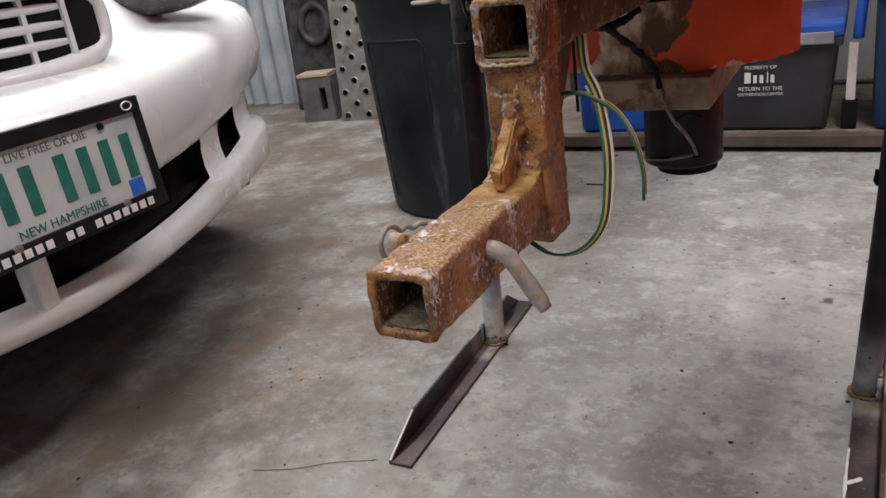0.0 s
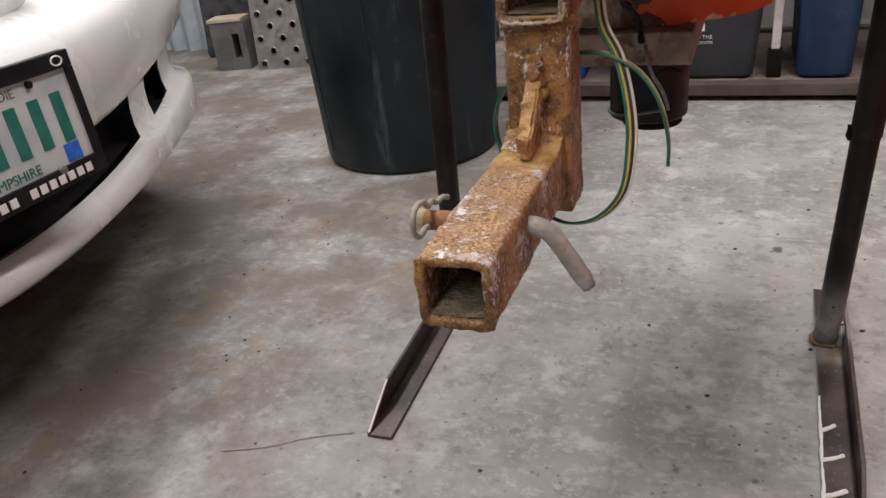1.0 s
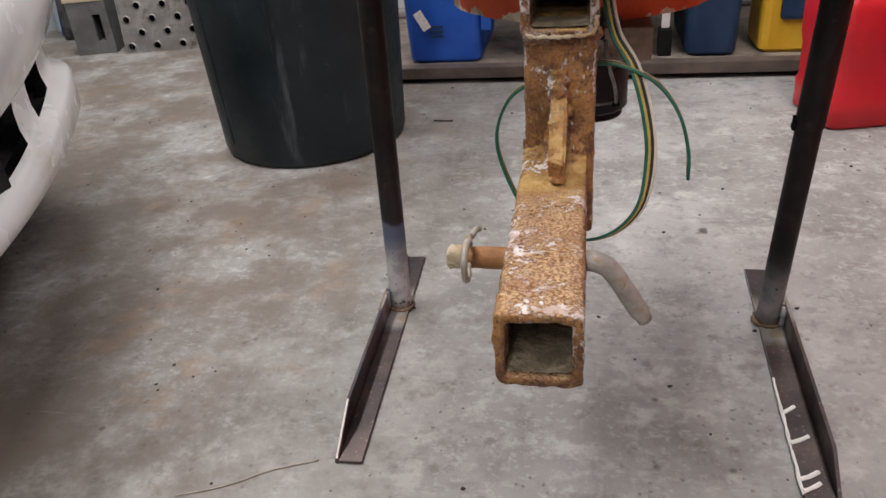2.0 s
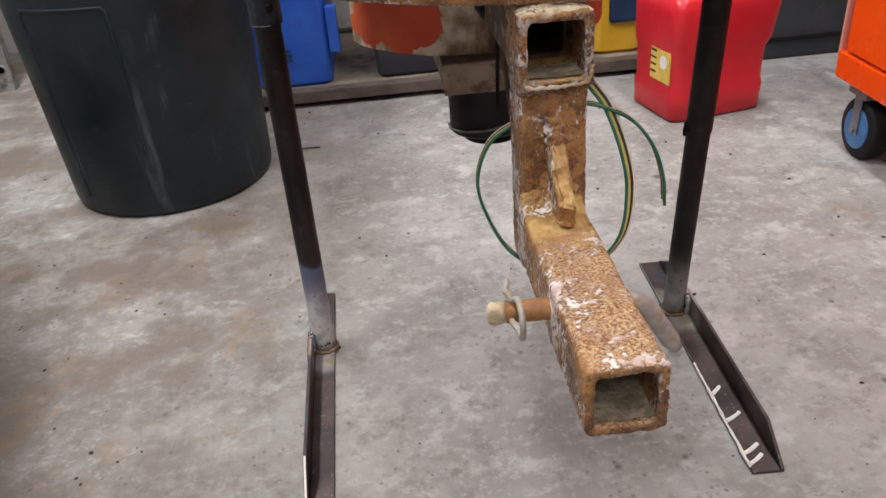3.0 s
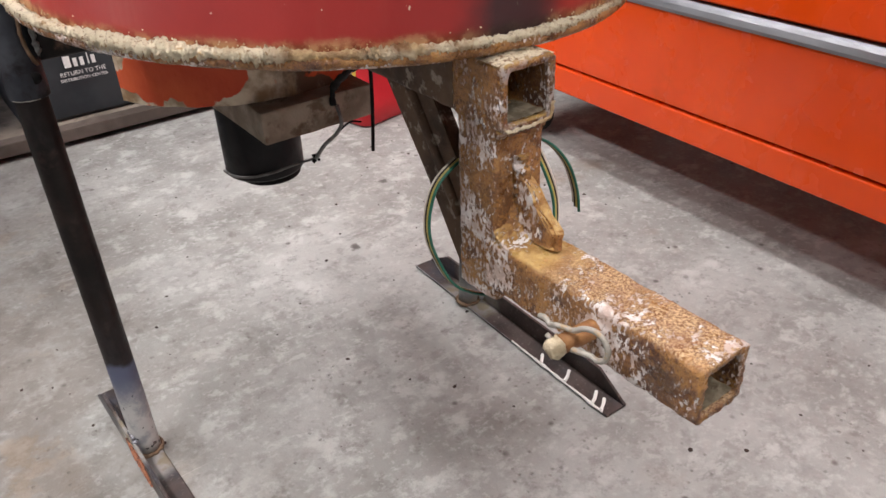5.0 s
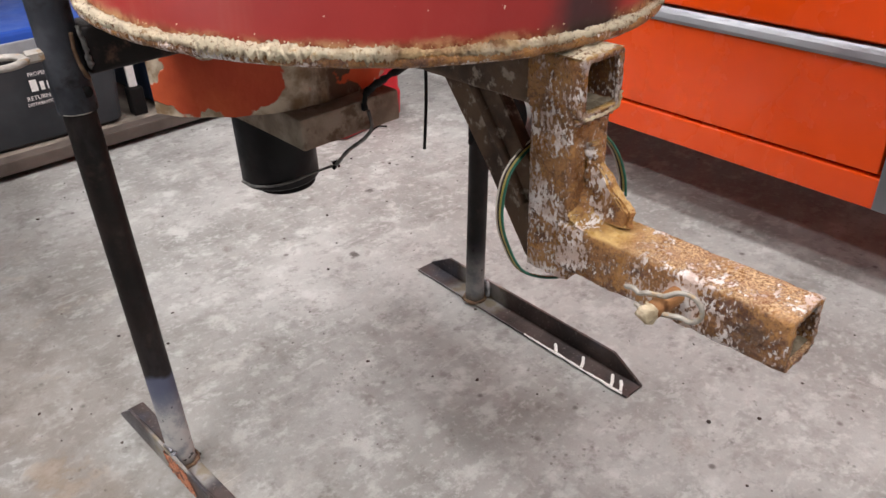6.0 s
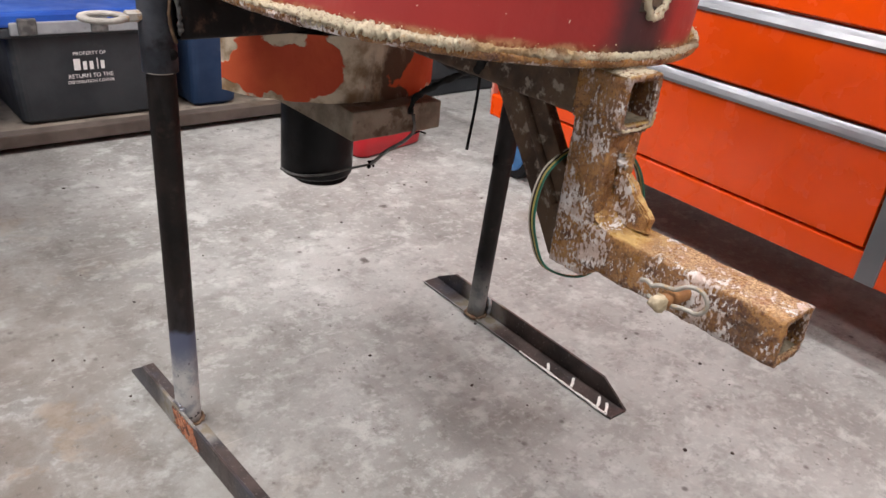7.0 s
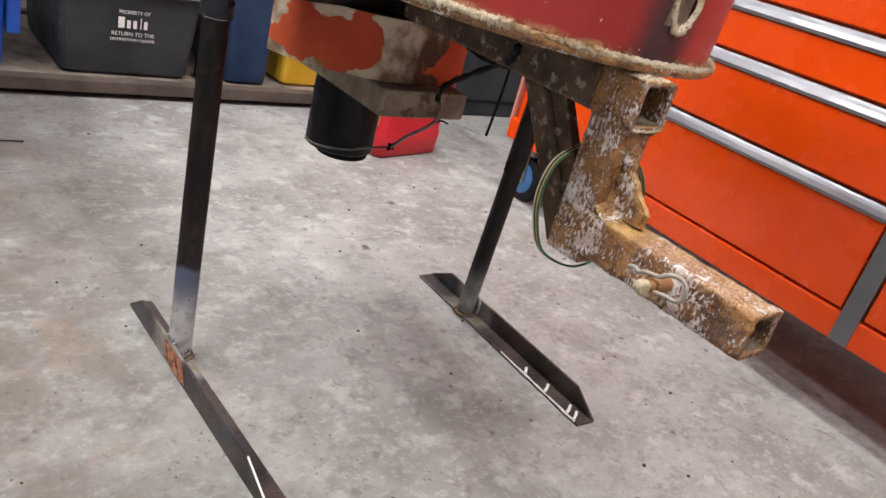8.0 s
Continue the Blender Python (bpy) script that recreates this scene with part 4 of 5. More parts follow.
# legs of pipe on angle-iron feet
def angle_foot(inner, y0, y1, cut0, cut1):
    """Angle iron 40 mm, vertical flange on the outside, its ends mitred; inner is +1 or -1, the way to the middle."""
    bm = bmesh.new()
    t, w = 0.005, 0.040
    deep = 0.036 if inner > 0 else 0.040

    def prism(poly):
        a = [bm.verts.new(p) for p, q in poly]
        b = [bm.verts.new(q) for p, q in poly]
        bm.faces.new(a)
        bm.faces.new(b[::-1])
        for k in range(len(poly)):
            bm.faces.new((a[k], a[(k + 1) % len(poly)], b[(k + 1) % len(poly)], b[k]))
    ox = -inner * 0.019
    prism([((ox, y, z), (ox + inner * t, y, z)) for y, z in ((y0, 0), (y1, 0), (y1, 0.006), (y1 - cut1, w - 0.001), (y0 + cut0, w - 0.001), (y0, 0.006))])
    prism([((ox + inner * (t + 0.0001), y, z), (ox + inner * deep, y, z)) for y, z in ((y0, 0.0), (y1, 0.0), (y1, t), (y0, t))])
    b2 = bmesh.new()
    join(b2, bm.copy())
    bm.free()
    bmesh.ops.bevel(b2, geom=b2.edges[:], offset=0.0007, segments=1, affect="EDGES")
    return b2


for key, inner, turn, fx, shape in (("left", 1, -1.8, -0.4663, (-0.333, 0.183, 0.080, 0.046)), ("right", -1, 1.9, 0.1204, (-0.342, 0.165, 0.054, 0.056))):
    leg = spart("leg", sweep(bmesh.new(), [leg_at(key, 0.004 + 0.556 * k / 24) for k in range(25)], 0.0177 if key == "left" else 0.0171, 32, lump=0.006), LEG_STEEL if key == "left" else DULL_LEG, "black steel pipe leg with a heat-greyed lower end", True)
    fm = pose(fx, 1.085, 0.0, 0, 0, -turn)
    foot = spart("foot", moved(angle_foot(inner, *shape), fm), FOOT_STEEL, "angle-iron foot of dark mill-scale steel")
    c = leg_at(key, 0.006)
    weld = [(c.x + 0.019 * math.cos(a), c.y + 0.019 * math.sin(a), 0.0065) for a in [radians(6 * k) for k in range(60)]]
    spart("weld_bead", sweep(bmesh.new(), weld, 0.0032, 7, True, 0.9, 150), WELD, "brown weld round the leg", True, leg)
    spart("weld_bead", bead([(c.x - inner * 0.0165, c.y - 0.017, 0.010), (c.x - inner * 0.0155, c.y - 0.019, 0.026), (c.x - inner * 0.016, c.y - 0.015, 0.041)], 0.0038), BARE_STEEL, "", True, leg)
    spart("weld_bead", bead([(c.x - inner * 0.0165, c.y + 0.014, 0.034), (c.x - inner * 0.0165, c.y + 0.004, 0.0415), (c.x - inner * 0.0165, c.y - 0.012, 0.0415)], 0.0028), BARE_STEEL, "", True, leg)
    if key == "right":
        edge_x = 0.019 - 0.040
        # white marker on the inner edge, with ticks drawn across the flange
        for y, l in ((-0.192, 0.017), (-0.247, 0.024), (-0.307, 0.024), (-0.325, 0.022)):
            pts = [(edge_x + 0.001, y - 0.004, 0.0056), (edge_x + l * 0.45, y + 0.001, 0.0056), (edge_x + l, y + 0.010, 0.0056)]
            spart("marker_tick", moved(sweep(bmesh.new(), curve(pts, 4), 0.0029, 6, lump=0.35, freq=160), fm), WHITE_MARK, "", False, foot)
        line = [(edge_x + 0.0002 + 0.0009 * noise.noise(Vector((y * 40, 0, 0))), y, 0.0045) for y in np.linspace(-0.333, -0.125, 50)]
        spart("marker_line", moved(sweep(bmesh.new(), line, 0.0021, 6, lump=0.6), fm), WHITE_MARK, "white marker along the edge", False, foot)
        line = [(edge_x, y, 0.0045) for y in np.linspace(-0.12, 0.163, 20)]
        spart("bare_edge", moved(sweep(bmesh.new(), line, 0.0008, 6, lump=0.5), fm), BARE_STEEL, "bright sheared edge", False, foot)
    else:
        edge_x = -0.0195
        for k in range(9):
            y = -0.044 + 0.0075 * k
            pts = [(edge_x - 0.0006, y - 0.010 + random.uniform(-.004, .004), 0.006), (edge_x - 0.0006, y + random.uniform(-.003, .003), 0.022), (edge_x - 0.0006, y + 0.010, 0.0365)]
            spart("chalk_stroke", moved(sweep(bmesh.new(), curve(pts, 3), 0.0017, 5), fm), CHALK, "", False, foot)
        spart("bare_edge", moved(sweep(bmesh.new(), [(edge_x + 0.003, -0.331, 0.0068), (edge_x + 0.003, -0.294, 0.0225), (edge_x + 0.003, -0.254, 0.0392)], 0.0016, 6), fm), WHITE_MARK, "white marker on the cut edge", False, foot)

# ---- tool chest ----
chest = thing("tool_chest", pose(0.640, 0.620, 0.0, 0, 0, -2.9), "glossy orange rolling tool chest with aluminium drawer pulls", "tool chest")
# local: +y runs along the front, front face at x = 0, body towards +x
CL, CD, CH, CB = 1.082, 0.46, 1.02, 0.158
part("body", box(bmesh.new(), 0.016, CD, -0.62, CL - 0.004, CB + 0.052, CH, 0.004), ORANGE, chest, "orange steel cabinet body")
part("bottom_rail", box(bmesh.new(), -0.004, CD, -0.62, CL, CB, CB + 0.060, 0.006, 3), ORANGE, chest, "orange bottom rail")
part("side_panel", box(bmesh.new(), -0.002, CD, CL - 0.003, CL + 0.006, CB + 0.03, CH, 0.002), ORANGE_SIDE, chest, "side panel with pinkish glare put into its colour")
rows = [(0.224, 0.434), (0.440, 0.592), (0.598, 0.704), (0.710, 0.80), (0.806, 0.90), (0.906, 1.0)]
for y0, y1 in ((0.022, CL - 0.028), (-0.60, -0.026)):
    for z0, z1 in rows:
        d = part("drawer", box(bmesh.new(), -0.004, 0.030, y0, y1, z0, z1 - 0.028, 0.004, 3), ORANGE, chest, "orange drawer front")
        pull = bmesh.new()
        prof = [(0.018, z1 - 0.030), (-0.010, z1 - 0.027), (-0.014, z1 - 0.020), (-0.010, z1 - 0.010), (-0.006, z1 - 0.004), (-0.002, z1), (0.018, z1 - 0.001)]
        a = [pull.verts.new((x, y0, z)) for x, z in prof]
        b = [pull.verts.new((x, y1, z)) for x, z in prof]
        pull.faces.new(a)
        pull.faces.new(b[::-1])
        for k in range(len(prof)):
            pull.faces.new((a[k], a[(k + 1) % len(prof)], b[(k + 1) % len(prof)], b[k]))
        part("pull", pull, ALUMINIUM, d, "full-width aluminium drawer pull")
part("divider", box(bmesh.new(), -0.008, 0.03, -0.022, 0.016, CB + 0.002, CH, 0.003), ALUMINIUM, chest, "grey aluminium divider strip")
for cx, cy in ((0.036, CL - 0.100), (CD - 0.06, CL - 0.100), (0.036, -0.56), (CD - 0.06, -0.56)):
    w = part("caster", cyl(bmesh.new(), (cx - 0.022, cy, 0.068), (cx + 0.022, cy, 0.068), 0.068, n=40, bevel=0.008), RUBBER, chest, "caster with black tyre", True)
    part("hub", cyl(bmesh.new(), (cx - 0.0255, cy, 0.068), (cx + 0.0255, cy, 0.068), 0.046, n=32, bevel=0.003), BLUE_HUB, w, "blue wheel hub", True)
    fork = bmesh.new()
    for s in (-1, 1):
        moved(box(fork, cx + s * 0.0285 - 0.002, cx + s * 0.0285 + 0.002, cy - 0.014, cy + 0.014, 0.056, 0.145, 0.001), Matrix())
    box(fork, cx - 0.036, cx + 0.036, cy - 0.036, cy + 0.036, 0.143, 0.1575, 0.002)
    part("fork", fork, ALUMINIUM, w, "zinc caster fork")
    part("axle", cyl(bmesh.new(), (cx - 0.035, cy, 0.064), (cx + 0.035, cy, 0.064), 0.006, n=12), ALUMINIUM, w)

# ---- trash bin ----
trash = thing("trash_bin", pose(-0.872, 1.905, 0.0), "dusty dark green round plastic trash bin", "trash bin")


def revolve(prof, n=72, squash=None):
    bm = bmesh.new()
    rings = []
    for r, z in prof:
        rings.append([bm.verts.new((r * math.cos(k * math.tau / n), r * math.sin(k * math.tau / n), z)) for k in range(n)])
    for a, b in zip(rings, rings[1:]):
        for k in range(n):
            bm.faces.new((a[k], a[(k + 1) % n], b[(k + 1) % n], b[k]))
    bm.faces.new(rings[0][::-1])
    return bm


bm = revolve([(0.222, 0.0), (0.233, 0.006), (0.237, 0.02), (0.247, 0.25), (0.257, 0.48), (0.260, 0.56), (0.268, 0.565), (0.270, 0.68), (0.282, 0.682), (0.284, 0.705), (0.262, 0.706), (0.255, 0.56), (0.232, 0.03), (0.01, 0.025)])
part("bin_body", bm, BIN_GREEN, trash, "", True)


def on_bin(ang, z, out=0.0):
    r = 0.2365 + 0.0440 * (z - 0.02) + out
    return (r * math.cos(radians(ang)), r * math.sin(radians(ang)), z)


outline = [on_bin(-128, z) for z in np.linspace(0.05, 0.46, 12)] + [on_bin(a, 0.468) for a in np.linspace(-126, -86, 10)] + [on_bin(-84, z) for z in np.linspace(0.46, 0.05, 12)]
part("panel_edge", sweep(bmesh.new(), outline, 0.0038, 8), BIN_GREEN, trash, "moulded edge of the flat panel", True)
for ang in (-52, 128):
    h = bmesh.new()
    arc = [(0.268, -0.06, 0.50), (0.284, -0.055, 0.487), (0.290, -0.03, 0.478), (0.291, 0.0, 0.475), (0.290, 0.03, 0.478), (0.284, 0.055, 0.487), (0.268, 0.06, 0.50)]
    part("bin_handle", moved(sweep(h, curve(arc, 4), 0.009, 8), pose(0, 0, 0, 0, 0, ang)), BIN_GREEN, trash, "moulded handle", True)

# ---- shelf and what stands on it ----
SY = 2.312
shelf = thing("shelf_rack", pose(0, SY, 0), "low brown storage rack with dirty board deck along the wall", "shelf rack")
part("front_beam", box(bmesh.new(), -0.95, 0.78, 0.0, 0.045, 0.016, 0.050, 0.003), BEAM, shelf, "brown steel front beam")
part("rear_beam", box(bmesh.new(), -0.95, 0.78, 0.70, 0.745, 0.016, 0.050, 0.003), BEAM, shelf)
part("deck", box(bmesh.new(), -0.95, 0.78, 0.046, 0.70, 0.028, 0.040, 0.002), DECK, shelf, "dirty wooden deck")
for px in (-0.95, 0.735):
    for py in (0.0, 0.70):
        part("post", box(bmesh.new(), px - 0.047, px - 0.002, py, py + 0.045, 0.0, 1.9, 0.003), BEAM, shelf)
part("upper_deck", box(bmesh.new(), -0.95, 0.78, 0.0, 0.745, 0.95, 0.985, 0.003), DECK, shelf, "upper wooden deck")


def tote(x0, x1, y0, y1, z0, z1, taper, material, label, name="storage_tote", lid=None):
    cx, cy = (x0 + x1) / 2, (y0 + y1) / 2
    t = thing(name, pose(cx, cy, z0), label, "storage tote", "totes on the shelf")
    w, d, h = x1 - x0, y1 - y0, z1 - z0
    bm = bmesh.new()
    rows_ = []
    for z, k in ((0.0, -0.012), (0.012, 0.0), (h * 0.5, taper * 0.5), (h, taper)):
        loop = rounded_square(w + 2 * k, d + 2 * k, 0.025, 4)
        rows_.append([bm.verts.new((x, y, z)) for x, y in loop])
    for a, b in zip(rows_, rows_[1:]):
        for k in range(len(a)):
            bm.faces.new((a[k], a[(k + 1) % len(a)], b[(k + 1) % len(a)], b[k]))
    bm.faces.new(rows_[0][::-1])
    bm.faces.new(rows_[-1])
    body = part("body", bm, material, t, "", False)
    rim = bmesh.new()
    box(rim, -w / 2 - taper - 0.012, w / 2 + taper + 0.012, -d / 2 - taper - 0.012, d / 2 + taper + 0.012, h - 0.02, h + 0.005, 0.005)
    part("rim", rim, material, t)
    if lid:
        part("lid", box(bmesh.new(), -w / 2 - taper - 0.014, w / 2 + taper + 0.014, -d / 2 - taper - 0.014, d / 2 + taper + 0.014, h + 0.006, h + 0.045, 0.010), lid, t, "blue lid")
    return t, w, d, h


black_tote, w, d, h = tote(-0.350, 0.005, 2.402, 2.85, 0.040, 0.300, 0.018, TOTE_GREY, "dark grey plastic tote with white print and a blue lid", lid=BLUE_PLASTIC)
front = -d / 2 - 0.0125
for k, sx in enumerate((-0.145, 0.03)):
    bm = box(bmesh.new(), sx - 0.022, sx + 0.022, front - 0.034, front - 0.016, h - 0.012, h + 0.03, 0.005)
    part("latch", bm, TIE, black_tote, "grey latch")
part("rail", box(bmesh.new(), -0.185, 0.185, front - 0.026, front - 0.012, h - 0.012, h + 0.020, 0.004), RIM_GREY, black_tote, "grey rail")
for body, size, z in (("PROPERTY OF", 0.0135, 0.186), ("RETURN TO THE", 0.0155, 0.124), ("DISTRIBUTION CENTER", 0.0115, 0.109)):
    letters("print", body, size, pose(0.002, front + 0.0015 - (z / h) * 0.018 * 0.9, z, 90 - 4, 0, 0), LETTER_WHITE, black_tote)
for k, (bx, bw, bh) in enumerate(((-0.036, 0.020, 0.030), (-0.016, 0.013, 0.022), (0.001, 0.013, 0.022), (0.017, 0.006, 0.030), (0.030, 0.013, 0.022))):
    part("mark", moved(box(bmesh.new(), bx - bw / 2 + 0.0015, bx + bw / 2 - 0.0015, -0.0006, 0.0006, 0, bh, 0.0004, 1), pose(0.004, front + 0.001 - 0.0095, 0.146, -4, 0, 0)), LETTER_WHITE, black_tote)

blue_crate, w, d, h = tote(-0.715, -0.490, 2.395, 2.80, 0.040, 0.40, 0.012, BLUE_PLASTIC, "bright blue plastic crate with a torn white label", name="blue_crate")
part("label", moved(box(bmesh.new(), -0.014, 0.014, -0.0006, 0.0006, -0.03, 0.03, 0.0003, 1), pose(-0.062, -d / 2 - 0.0085, 0.135, -2, -30, 0)), LETTER_WHITE, blue_crate, "torn white label")
for k in range(3):
    part("print_bar", moved(box(bmesh.new(), -0.022, 0.022, -0.0006, 0.0006, -0.004, 0.004, 0.0003, 1), pose(-0.02, -d / 2 - 0.008, 0.115 - 0.014 * k, -2, 0, 0)), NAVY, blue_crate)
part("clip", box(bmesh.new(), 0.118, 0.15, -d / 2 - 0.01, -d / 2 + 0.03, 0.10, 0.235, 0.004), BLUE_PLASTIC, blue_crate, "blue side clip")

navy_tote, w, d, h = tote(0.120, 0.262, 2.395, 2.80, 0.040, 0.42, 0.010, NAVY, "dusty navy blue upright plastic case", name="navy_case")

strap = thing("hanging_strap", pose(0.060, 2.43, 0.12), "blue strap with a white plastic end hanging between totes", "strap")
part("webbing", sweep(bmesh.new(), curve([(0.010, 0, 0.17), (0.014, -0.006, 0.26), (0.02, 0, 0.34)]), 0.014, 8), BLUE_PLASTIC, strap, "", True)
part("strap_end", box(bmesh.new(), -0.012, 0.012, -0.006, 0.006, 0.0, 0.16, 0.004), LETTER_WHITE, strap, "white plastic end")
part("strap_foot", box(bmesh.new(), -0.02, 0.02, -0.02, 0.02, -0.079, 0.0, 0.004), MATT_BLACK, strap)

case, w, d, h = tote(0.325, 0.480, 2.415, 2.62, 0.040, 0.34, 0.0, YELLOW, "yellow power-tool case with dark inset panel", name="tool_case")
part("panel", box(bmesh.new(), -0.030, 0.062, -d / 2 - 0.014, -d / 2 - 0.004, 0.10, 0.24, 0.010), NAVY, case, "dark blue-grey inset")

cabinet = thing("black_cabinet", pose(1.15, 2.52, 0.0), "dark grey ribbed plastic cabinet standing on the floor", "cabinet")
part("body", box(bmesh.new(), -0.32, 0.32, -0.20, 0.20, 0.0, 0.75, 0.012), TOTE_GREY, cabinet)
for z in (0.055, 0.28, 0.50):
    part("rib", box(bmesh.new(), -0.315, 0.315, -0.206, -0.198, z, z + 0.012, 0.003), BLACK_PLASTIC, cabinet)


# ---- fuel can ----
def fuel_can():
    t = thing("fuel_can", pose(0.503, 2.02, 0.0, 0, 0, 11.0), "red plastic fuel can with a yellow label, on the floor", "fuel can")
    bm = bmesh.new()
    rows_ = []
    prof = ((0.0, 0.124, 0.098, 0), (0.008, 0.134, 0.107, 0), (0.07, 0.136, 0.110, 0), (0.085, 0.132, 0.106, 0), (0.165, 0.133, 0.107, 0), (0.19, 0.143, 0.110, 0.004), (0.27, 0.150, 0.112, 0.010), (0.30, 0.148, 0.110, 0.010), (0.318, 0.13, 0.095, 0.008), (0.323, 0.10, 0.07, 0.005))
    for z, a, b, sx in prof:
        rows_.append([bm.verts.new((x + sx, y, z)) for x, y in rounded_square(2 * a, 2 * b, 0.028, 5)])
    for a, b in zip(rows_, rows_[1:]):
        for k in range(len(a)):
            bm.faces.new((a[k], a[(k + 1) % len(a)], b[(k + 1) % len(a)], b[k]))
    bm.faces.new(rows_[0][::-1])
    bm.faces.new(rows_[-1])
    part("body", bm, RED_CAN, t, "", True)
    part("handle", sweep(bmesh.new(), curve([(-0.10, 0, 0.315), (-0.095, 0, 0.35), (-0.04, 0, 0.365), (0.04, 0, 0.362), (0.07, 0, 0.318)]), 0.014, 10), RED_CAN, t, "", True)
    part("cap", cyl(bmesh.new(), (0.10, 0, 0.31), (0.10, 0, 0.352), 0.026, n=24, bevel=0.003), BLACK_PLASTIC, t, "black filler cap", True)
    lab = part("label", box(bmesh.new(), -0.1366, -0.1325, -0.085, 0.008, 0.098, 0.250, 0.0004, 1), PAPER_YELLOW, t, "yellow and white warning label")
    part("label_head", box(bmesh.new(), -0.1374, -0.1362, -0.082, 0.004, 0.214, 0.247, 0.0003, 1), LETTER_WHITE, lab)
    part("label_mark", cyl(bmesh.new(), (-0.1378, -0.055, 0.150), (-0.136, -0.055, 0.150), 0.017, n=20), LETTER_WHITE, lab)
    for k in range(4):
        part("label_bar", box(bmesh.new(), -0.1372, -0.1362, -0.020, 0.006, 0.115 + 0.018 * k, 0.121 + 0.018 * k, 0.0003, 1), BROWN_WIRE, lab)
    return t


fuel_can()


# ---- things against the far wall beside the bin ----
def traction_plate():
    t = thing("perforated_plate", pose(-1.785, 2.80, 0.0, -6, 0, 10), "grey perforated steel traction plate leaning against the clutter", "metal plate")
    w, h = 0.30, 1.0
    bm = bmesh.new()
    nx, nz = 6, 20
    cw, ch = w / nx, h / nz
    k8 = 12

    def cell(cx, cz, has):
        sq = []
        for k in range(k8):
            a = math.tau * k / k8 + math.tau / 24
            c, s = math.cos(a), math.sin(a)
            m = max(abs(c), abs(s))
            sq.append((cx + c / m * cw / 2, cz + s / m * ch / 2))
        r = 0.0125 if has else 0.0005
        lip = [(cx + r * 1.45 * math.cos(math.tau * k / k8 + math.tau / 24), cz + r * 1.45 * math.sin(math.tau * k / k8 + math.tau / 24)) for k in range(k8)]
        rim = [(cx + r * math.cos(math.tau * k / k8 + math.tau / 24), cz + r * math.sin(math.tau * k / k8 + math.tau / 24)) for k in range(k8)]
        for y, flip in ((0.0, 0), (0.004, 1)):
            a = [bm.verts.new((x, y, z)) for x, z in sq]
            b = [bm.verts.new((x, y, z)) for x, z in lip]
            c = [bm.verts.new((x, y - (0.004 if has and not flip else 0), z)) for x, z in rim]
            for k in range(k8):
                bm.faces.new((a[k], a[(k + 1) % k8], b[(k + 1) % k8], b[k]))
                bm.faces.new((b[k], b[(k + 1) % k8], c[(k + 1) % k8], c[k]))
    for i in range(nx):
        for j in range(nz):
            cell(-w / 2 + (i + 0.5) * cw, (j + 0.5) * ch, (i + j) % 2 == 0)
    bmesh.ops.remove_doubles(bm, verts=bm.verts, dist=0.0004)
    part("plate", bm, PLATE_STEEL, t)
    for sx in (-1, 1):
        part("flange", box(bmesh.new(), sx * w / 2 - 0.003, sx * w / 2 + 0.003, -0.004, 0.05, 0.0, h, 0.001), PLATE_STEEL, t)
    part("backing", box(bmesh.new(), -w / 2 + 0.004, w / 2 - 0.004, 0.05, 0.056, 0.002, h, 0.001), MATT_BLACK, t)


traction_plate()

stand = thing("slotted_block", pose(-2.075, 2.83, 0.0, 0, 0, 14), "grey slotted steel block with a pale wood scrap on top", "steel block")
bm = bmesh.new()
for x0, x1, z0, z1 in ((-0.075, 0.015, 0, 0.2), (0.045, 0.075, 0, 0.2), (0.015, 0.045, 0, 0.05), (0.015, 0.045, 0.15, 0.2)):
    box(bm, x0, x1, -0.05, 0.08, z0, z1, 0.002)
part("body", bm, GREY_BLOCK, stand)
part("slot_back", box(bmesh.new(), 0.016, 0.044, 0.0, 0.07, 0.051, 0.149), MATT_BLACK, stand)
part("wood_scrap", box(bmesh.new(), -0.08, 0.07, -0.055, 0.06, 0.2005, 0.215, 0.003), WOOD_TOP, stand, "pale wood scrap")

iron = thing("cast_iron_plate", pose(-2.22, 3.06, 0.0, -5, 0, 12), "mottled dark cast-iron plate with a round boss", "iron plate")
bm = box(bmesh.new(), -0.15, 0.15, -0.02, 0.02, 0.0, 0.75, 0.01)
part("plate", bm, CAST, iron)
part("boss", moved(sweep(bmesh.new(), [(0.07 * math.cos(k * math.tau / 30), -0.025, 0.085 * math.sin(k * math.tau / 30)) for k in range(30)], 0.02, 8, True), pose(0.0, 0, 0.40)), CAST, iron, "", True)
rod = thing("blue_pole", pose(-2.42, 3.10, 0.0, -4, 3, 0), "thin blue pole leaning on the wall", "pole")
part("pole_shaft", cyl(bmesh.new(), (0, 0, 0.0), (0, 0, 1.3), 0.012, n=12), BLUE_PLASTIC, rod, "", True)
sheet = thing("plastic_sheet", pose(-2.62, 3.2, 0.0), "hazy grey plastic sheeting hanging on the wall", "plastic sheet")
bm = bmesh.new()
cols = []
for k in range(30):
    x = -0.25 + 0.5 * k / 29
    cols.append([[bm.verts.new((x, 0.02 * math.sin(k * 1.1) + dy, z)) for z in (0.0, 0.5, 1.0, 1.5)] for dy in (0.0, 0.004)])
for a, b in zip(cols, cols[1:]):
    for s in (0, 1):
        for j in range(3):
            bm.faces.new((a[s][j], a[s][j + 1], b[s][j + 1], b[s][j]))
part("film", bm, SHEETING, sheet, "", True)

# ---- car ----
YC = 0.668
car = thing("parked_car", pose(-0.885, YC, 0.0), "white parked car with a worn front bumper and number plate", "car")


